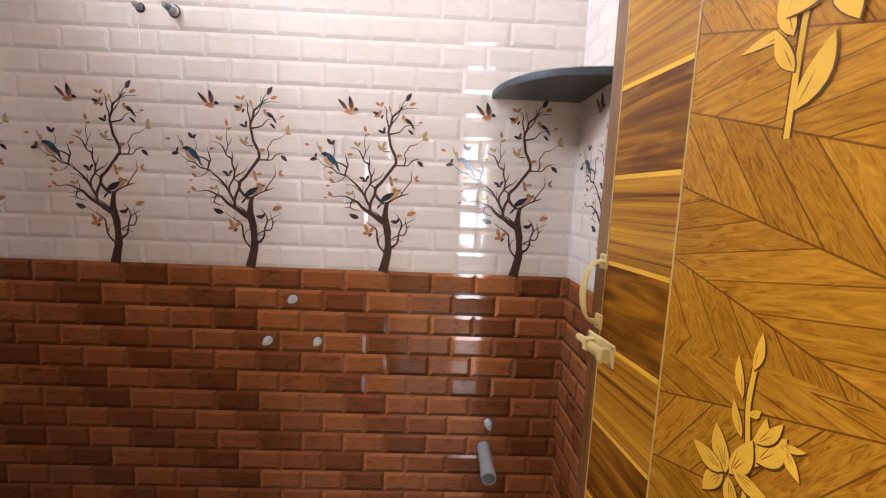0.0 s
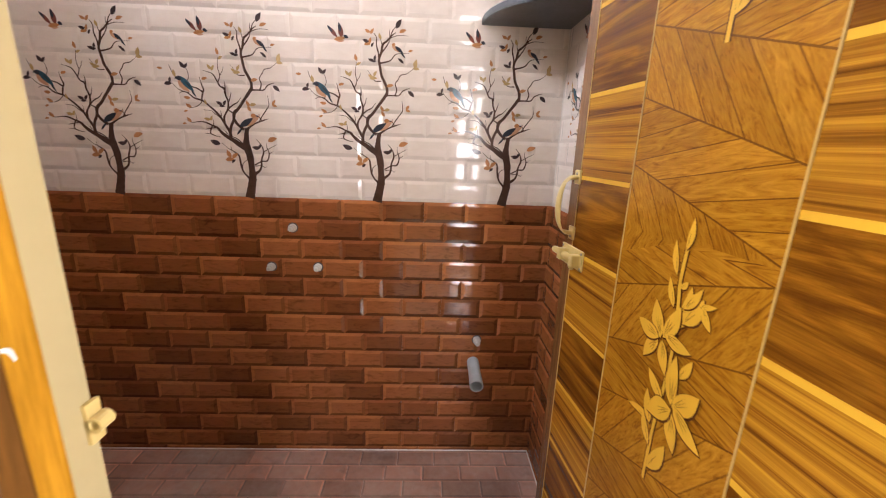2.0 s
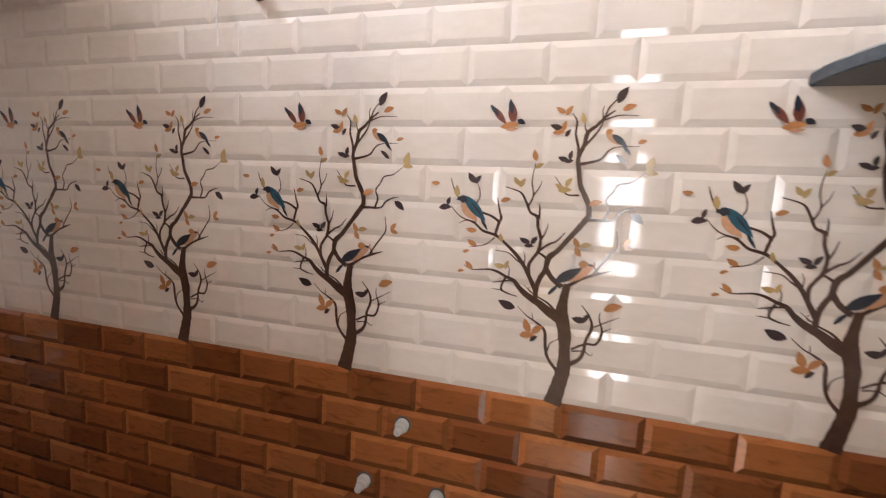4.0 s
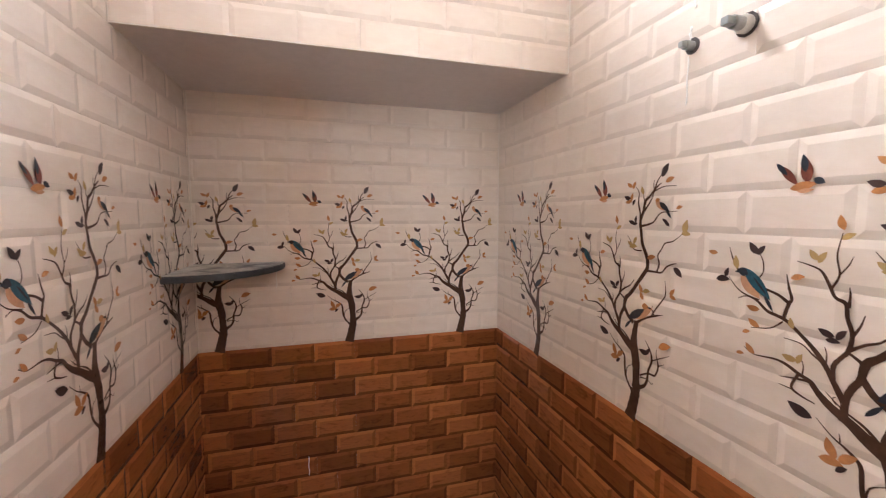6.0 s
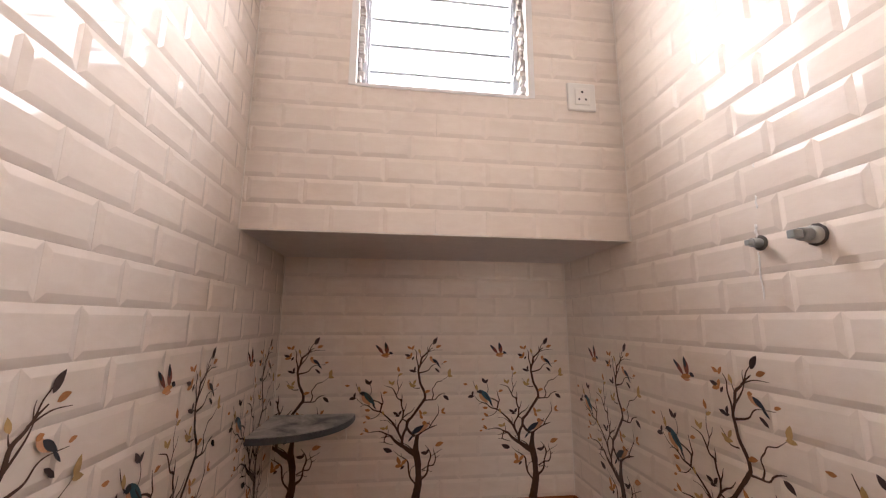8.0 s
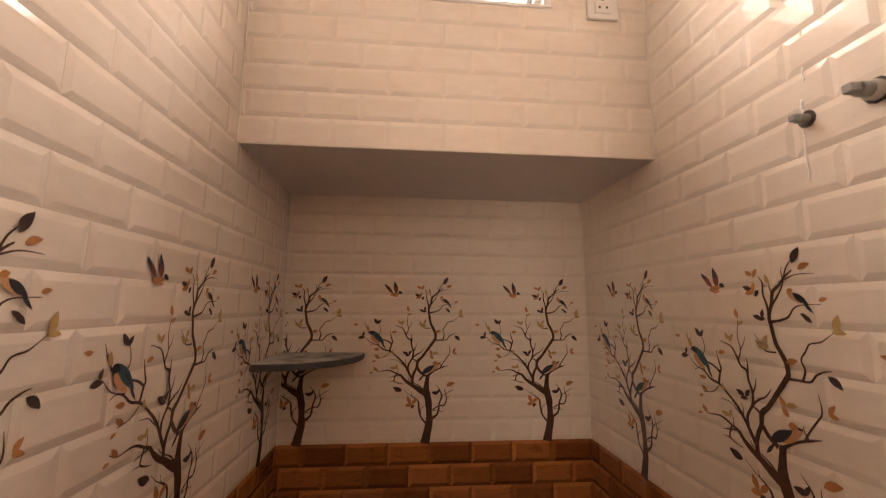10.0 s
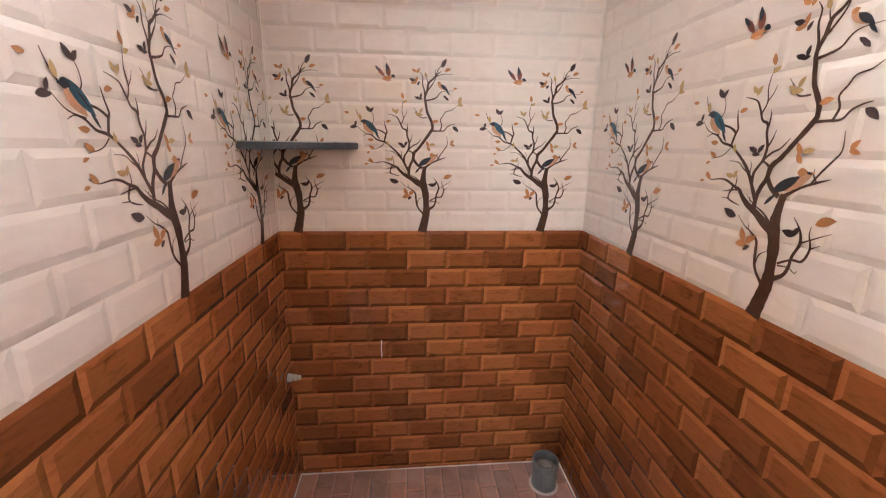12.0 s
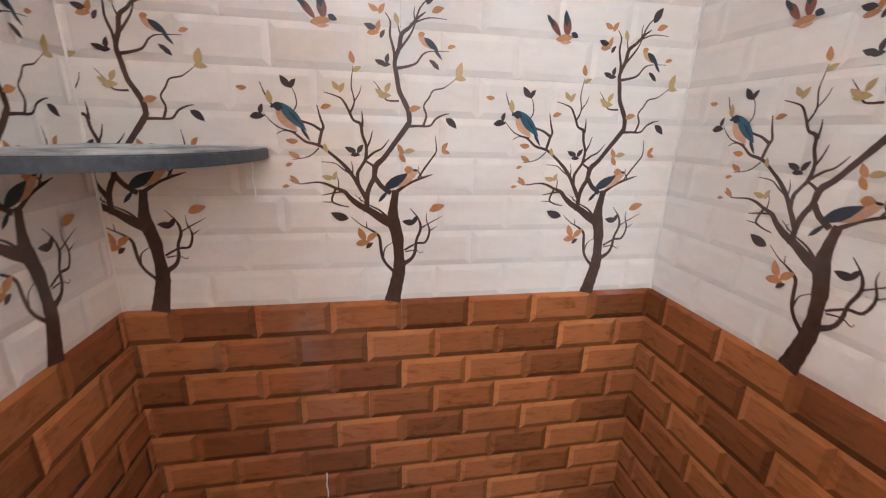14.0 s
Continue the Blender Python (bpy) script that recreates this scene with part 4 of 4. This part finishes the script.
part("plate", boxes((0, 0.011, -0.047, 0.047, -0.047, 0.047), bevel=0.004), mat_socket, socket)
part("module", boxes((0.011, 0.0145, -0.024, 0.024, -0.03, 0.026), bevel=0.0012), mat_socket, socket)
# pin holes are flat discs with the shade painted near-black
for dy, dz, r in ((0.0, 0.013, 0.0042), (-0.011, -0.012, 0.0034), (0.011, -0.012, 0.0034)):
    part("pin_hole", lathe([(r, 0), (r, 0.0006), (0, 0.0006)], Matrix.Translation((0.0145, dy, dz)) @ SIDE, 12), mat_hole_shade, socket)

# ---------------------------------------------------------------- granite corner shelves
def quarter(r, z0, z1, bevel):
    bm = bmesh.new()
    n = 20
    rim = [(0.0, 0.0)] + [(r * math.cos(math.pi / 2 * i / n) ** 0.9 if i < n else 0.0, r * math.sin(math.pi / 2 * i / n) ** 0.9) for i in range(n + 1)]
    f = bm.faces.new([bm.verts.new((x, y, z1)) for x, y in rim])
    g = bmesh.ops.extrude_face_region(bm, geom=[f])
    for v in g["geom"]:
        if isinstance(v, bmesh.types.BMVert):
            v.co.z = z0
    bmesh.ops.recalc_face_normals(bm, faces=bm.faces)
    if bevel:
        bmesh.ops.bevel(bm, geom=bm.edges[:], offset=bevel, segments=2, affect="EDGES")
    return bm


def corner_shelf(name, m, r, label):
    """A quarter-round slab; the corner at the origin, arms along +x and +y, its top at z 0."""
    shelf = empty(name, m, label, "shelf")
    ob = part("slab", quarter(r, -0.02, 0.0, 0.002), mat_granite, shelf, "dark granite slab with a sawn edge")
    ob.data.materials.append(mat_granite_edge)
    for p in ob.data.polygons:
        p.material_index = 1 if abs(p.normal.z) < 0.5 else 0
    part("dust_film", quarter(r - 0.0015, 0.0002, 0.0026, 0.0006), mat_granite_dust, shelf, "pale cement dust on top")


corner_shelf("corner_shelf", pose(-0.002, -0.002, 1.378), 0.295, "dark grey granite quarter-round shelf in the niche corner")
corner_shelf("corner_shelf", pose(LEN + 0.002, DEEP + 0.002, 1.672, 0, 0, 180), 0.297, "dark grey granite quarter-round shelf above the basin pipes")

# ---------------------------------------------------------------- pipes, valves, drips
TO_Y = Matrix.Rotation(radians(90), 4, "X")     # lathe axis towards -y, out of the north wall


def stub(name, m, r, length, mat, label, square=False, collar=True):
    """A capped pipe stub with a rough hole round it; axis +z of m, foot on the wall."""
    ob = empty(name, m, label, "pipe stub")
    # raised disc, dark colour standing in for shade in the gap
    part("hole", lathe([(r * 1.7, 0.0), (r * 1.75, 0.002), (r * 1.25, 0.0025), (0, 0.0025)], Matrix.Identity(4), 11), mat_gap_shade, ob, "dark disc painted for the shaded hole round the pipe")
    if collar:
        part("collar", lathe([(r * 1.3, 0.002), (r * 1.35, 0.012), (r * 1.1, 0.016), (r, 0.016)], Matrix.Identity(4), 20), mat_plug, ob, smooth=True)
    part("tube", lathe([(r, 0.0), (r, length * 0.62), (r * 0.96, length * 0.66), (r * 0.72, length * 0.67), (0, length * 0.67)], Matrix.Identity(4), 20), mat, ob)
    if square:
        q = r * 0.62
        part("plug", boxes((-q, q, -q, q, length * 0.66, length), bevel=0.0015), mat, ob, "square plug end")
    else:
        part("plug", lathe([(r * 0.7, length * 0.66), (r * 0.75, length * 0.9), (r * 0.6, length), (0, length)], Matrix.Identity(4), 8), mat_plug, ob)
    return ob


WALL_A = DEEP
for x, z, r in ((0.911, 1.876, 0.009), (1.016, 1.870, 0.0115)):
    stub("pipe_stub", Matrix.Translation((x, WALL_A, z)) @ TO_Y, r, 0.032 if r < 0.01 else 0.052, mat_pvc_grey, "grey plugged pipe stub for the shower", True, r > 0.01)
for x, z in ((1.381, 0.958), (1.295, 0.808), (1.466, 0.810)):
    stub("pipe_stub", Matrix.Translation((x, WALL_A, z)) @ TO_Y, 0.011, 0.04, mat_plug, "small pale plugged water point for the mixer")
stub("pipe_stub", Matrix.Translation((2.077, WALL_A, 0.523)) @ TO_Y, 0.0115, 0.045, mat_plug, "small pale plugged basin water point")
stub("pipe_stub", Matrix.Translation((0.06, 0, 0.505)) @ Matrix.Rotation(radians(-90), 4, "X"), 0.012, 0.05, mat_plug, "small white plugged pipe stub near the niche corner")


def open_pipe(name, m, r, length, mat, label, filled=False):
    ob = empty(name, m, label, "pipe")
    part("tube", lathe([(r, 0), (r, length), (r * 0.9, length), (r * 0.9, 0.012), (0, 0.012)], Matrix.Identity(4), 32), mat, ob)
    part("rim", lathe([(r * 1.01, length * 0.72), (r * 1.06, length * 0.74), (r * 1.06, length), (r * 0.92, length + 0.0005)], Matrix.Identity(4), 32), mat, ob)
    # unfilled pipes get a near-black cap, the hollow's shade painted in
    part("inside", lathe([(r * 0.88, length * (0.7 if filled else 0.35)), (r * 0.5, length * (0.78 if filled else 0.35)), (r * 0.2, length * (0.72 if filled else 0.35)), (0, length * (0.8 if filled else 0.35))], Matrix.Identity(4), 24), mat_mortar if filled else mat_hollow_shade, ob, "cement crumbs inside" if filled else "near-black cap for the hollow's shade")
    return ob


open_pipe("waste_pipe", Matrix.Translation((2.067, WALL_A, 0.425)) @ Matrix.Rotation(radians(96), 4, "X"), 0.0235, 0.15, mat_pvc, "light grey open waste pipe sticking out of tiles")
open_pipe("floor_pipe", pose(0.125, 1.025, 0), 0.05, 0.125, mat_pvc_dirty, "dirty grey soil pipe stub standing on the floor", True)
open_pipe("floor_pipe", pose(0.345, 0.185, 0), 0.05, 0.10, mat_pvc_dirty, "dirty grey floor drain pipe stub", True)
for x, y in ((0.125, 1.025), (0.345, 0.185)):
    thing("cement_ring", lathe([(0.05, 0.003), (0.056, 0.002), (0.061, 0.0005), (0.061, -0.001)], pose(x, y, 0), 22), mat_grout, "pale cement smear round the floor pipe", "cement")


def drip(x0, z0, z1, w, m, label):
    """A run of white cement on the tiles."""
    bm = bmesh.new()
    n, last = 9, None
    for i in range(n + 1):
        z, x = z0 + (z1 - z0) * i / n, x0 + 0.0012 * math.sin(i * 1.1)
        r = w / 2 * (0.75 + 0.35 * math.sin(i * 2.1) ** 2) * (0.5 if i == n else 1)
        ring = [bm.verts.new((x + r * math.cos(a), -0.8 * r * math.sin(a) + 0.0008, z)) for a in (0, 0.8, 1.57, 2.34, math.pi)]
        if last:
            for k in range(4):
                bm.faces.new((last[k], last[k + 1], ring[k + 1], ring[k]))
        last = ring
    bmesh.ops.recalc_face_normals(bm, faces=bm.faces)
    ob = thing("cement_drip", bm, mat_drip, label, "cement drip")
    ob.matrix_world = m


drip(0.902, 1.86, 1.765, 0.004, pose(0, DEEP - FACE - 0.0005, 0), "thin white cement run below a pipe stub")
drip(0.905, 1.915, 1.885, 0.006, pose(0, DEEP - FACE - 0.0005, 0), "thin white cement run above a pipe stub")
drip(0.913, 1.972, 1.945, 0.004, pose(0, DEEP - FACE - 0.0005, 0), "short white cement run on cream tiles")
drip(0.918, 2.038, 2.03, 0.003, pose(0, DEEP - FACE - 0.0005, 0), "white cement speck on cream tiles")
drip(0.355, 0.622, 0.545, 0.0034, pose(FACE, 0, 0, 0, 0, 90), "thin white cement run on brown tiles")

drip(0.262, 1.352, 1.285, 0.0034, pose(FACE, 0, 0, 0, 0, 90), "faint white cement run below the granite shelf")
for x, z in ((0.01, 1.24), (0.018, 1.16), (0.027, 1.06)):
    paint_mark(JAMB_FACE, [(x, z, 0.0008), (x + 0.0003, z + 0.001, 0.0012), (x, z + 0.002, 0.0007)], "tiny white paint speck on the brown jamb")

# pale grout in the corners and along the lower edge of the window wall
CJ = 0.0024
for name, dims in (("north_west", (0, CJ, DEEP - CJ, DEEP, TOP, SOFFIT)), ("south_west", (0, CJ, 0, CJ, TOP, SOFFIT)), ("window_north", (UPPER, UPPER + CJ, DEEP - CJ, DEEP, SOFFIT, CEIL)),
                   ("window_south", (UPPER, UPPER + CJ, 0, CJ, SOFFIT, CEIL)), ("north_east", (LEN - CJ, LEN, DEEP - CJ, DEEP, TOP, CEIL)), ("soffit", (UPPER - 0.006, UPPER + 0.0004, 0, DEEP, SOFFIT - 0.003, SOFFIT))):
    thing("trim_corner_" + name, boxes(dims), mat_grout_pale, "thin pale grout line along a tile corner", "grout", "structure")

# ---------------------------------------------------------------- tiles on walls and floor
JOINT = 0.018
lay(wall_north, (0, DEEP, 0), (1, 0, 0), LEN, 0.0, CEIL, (0.338 + JOINT) % (3 * BW), [(0, UPPER, SOFFIT, CEIL)])
lay(wall_west, (0, 0, 0), (0, 1, 0), DEEP, 0.0, SOFFIT, (0.068 + JOINT) % (3 * BW))
lay(wall_south, (LEN, 0, 0), (-1, 0, 0), LEN, 0.0, CEIL, (LEN - 0.633 + JOINT) % (3 * BW),
    [(LEN - UPPER, LEN, SOFFIT, CEIL), (LEN - DOOR1, LEN - DOOR0 + 0.024, 0, DOORTOP)])
lay(wall_east, (LEN, DEEP, 0), (0, -1, 0), DEEP, 0.0, CEIL, (DEEP - 0.835 + JOINT) % (3 * BW))
lay(wall_window, (UPPER, 0, 0), (0, 1, 0), DEEP, SOFFIT, CEIL, (0.068 + JOINT + 0.075) % (3 * BW), [(WIN0, WIN1, WINZ0, WINZ1)])

for name, m, length in (("north", pose(0, DEEP, 0), LEN), ("west", pose(0, 0, 0, 0, 0, 90), DEEP), ("south", pose(DOOR0 - 0.01, 0, 0, 0, 0, 180), DOOR0 - 0.01),
                        ("east", pose(LEN, DEEP, 0, 0, 0, -90), DEEP)):
    bm = bmesh.new()
    for z in (TOP + 0.3, TOP + 0.6):
        box(bm, 0.001, length - 0.001, 0.0022, 0.009, z - 0.0012, z + 0.0006)
    trim = thing("trim_joint_" + name, bm, mat_drip, "thin pale grout joint between tile courses", "grout", "structure")
    trim.matrix_world = m

# pale cement along the foot of the walls
thing("trim_floor_joint", boxes((0, LEN, DEEP - 0.006, DEEP, 0, 0.0015), (0, LEN, 0, 0.005, 0, 0.0015), (0, 0.006, 0.005, DEEP - 0.006, 0, 0.0015), (LEN - 0.005, LEN, 0.005, DEEP - 0.006, 0, 0.0015)),
      mat_drip, "pale cement joint along the floor edge", "grout", "structure")

FLOOR_BRICKS = {}
for j in range(16):
    y0, y1 = j * BH, min((j + 1) * BH, DEEP)
    shift = (0.0, 0.075, 0.03, 0.11)[j % 4]
    x = -shift
    while x < LEN - 1e-4:
        a, b = max(0.0, x), min(LEN, x + BW)
        x += BW
        w, h = round(b - a - 0.0012, 4), round(y1 - y0 - 0.0012, 4)
        if w < 0.006 or h < 0.006:
            continue
        if (w, h) not in FLOOR_BRICKS:
            e = min(0.007, 0.3 * w, 0.3 * h)
            me = bpy.data.meshes.new("floor_brick")
            me.from_pydata([(0, 0, -0.004), (w, 0, -0.004), (w, h, -0.004), (0, h, -0.004), (0, 0, -0.0012), (w, 0, -0.0012), (w, h, -0.0012), (0, h, -0.0012),
                            (e, e, 0), (w - e, e, 0), (w - e, h - e, 0), (e, h - e, 0)], [],
                           [(8, 9, 10, 11), (4, 5, 9, 8), (5, 6, 10, 9), (6, 7, 11, 10), (7, 4, 8, 11), (0, 1, 5, 4), (1, 2, 6, 5), (2, 3, 7, 6), (3, 0, 4, 7)])
            for g in (mat_floor, mat_floor_lit, mat_floor_shade):
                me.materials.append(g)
            # two sides take the painted bevel light, two the painted shade
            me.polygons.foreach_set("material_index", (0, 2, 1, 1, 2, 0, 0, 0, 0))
            FLOOR_BRICKS[w, h] = me
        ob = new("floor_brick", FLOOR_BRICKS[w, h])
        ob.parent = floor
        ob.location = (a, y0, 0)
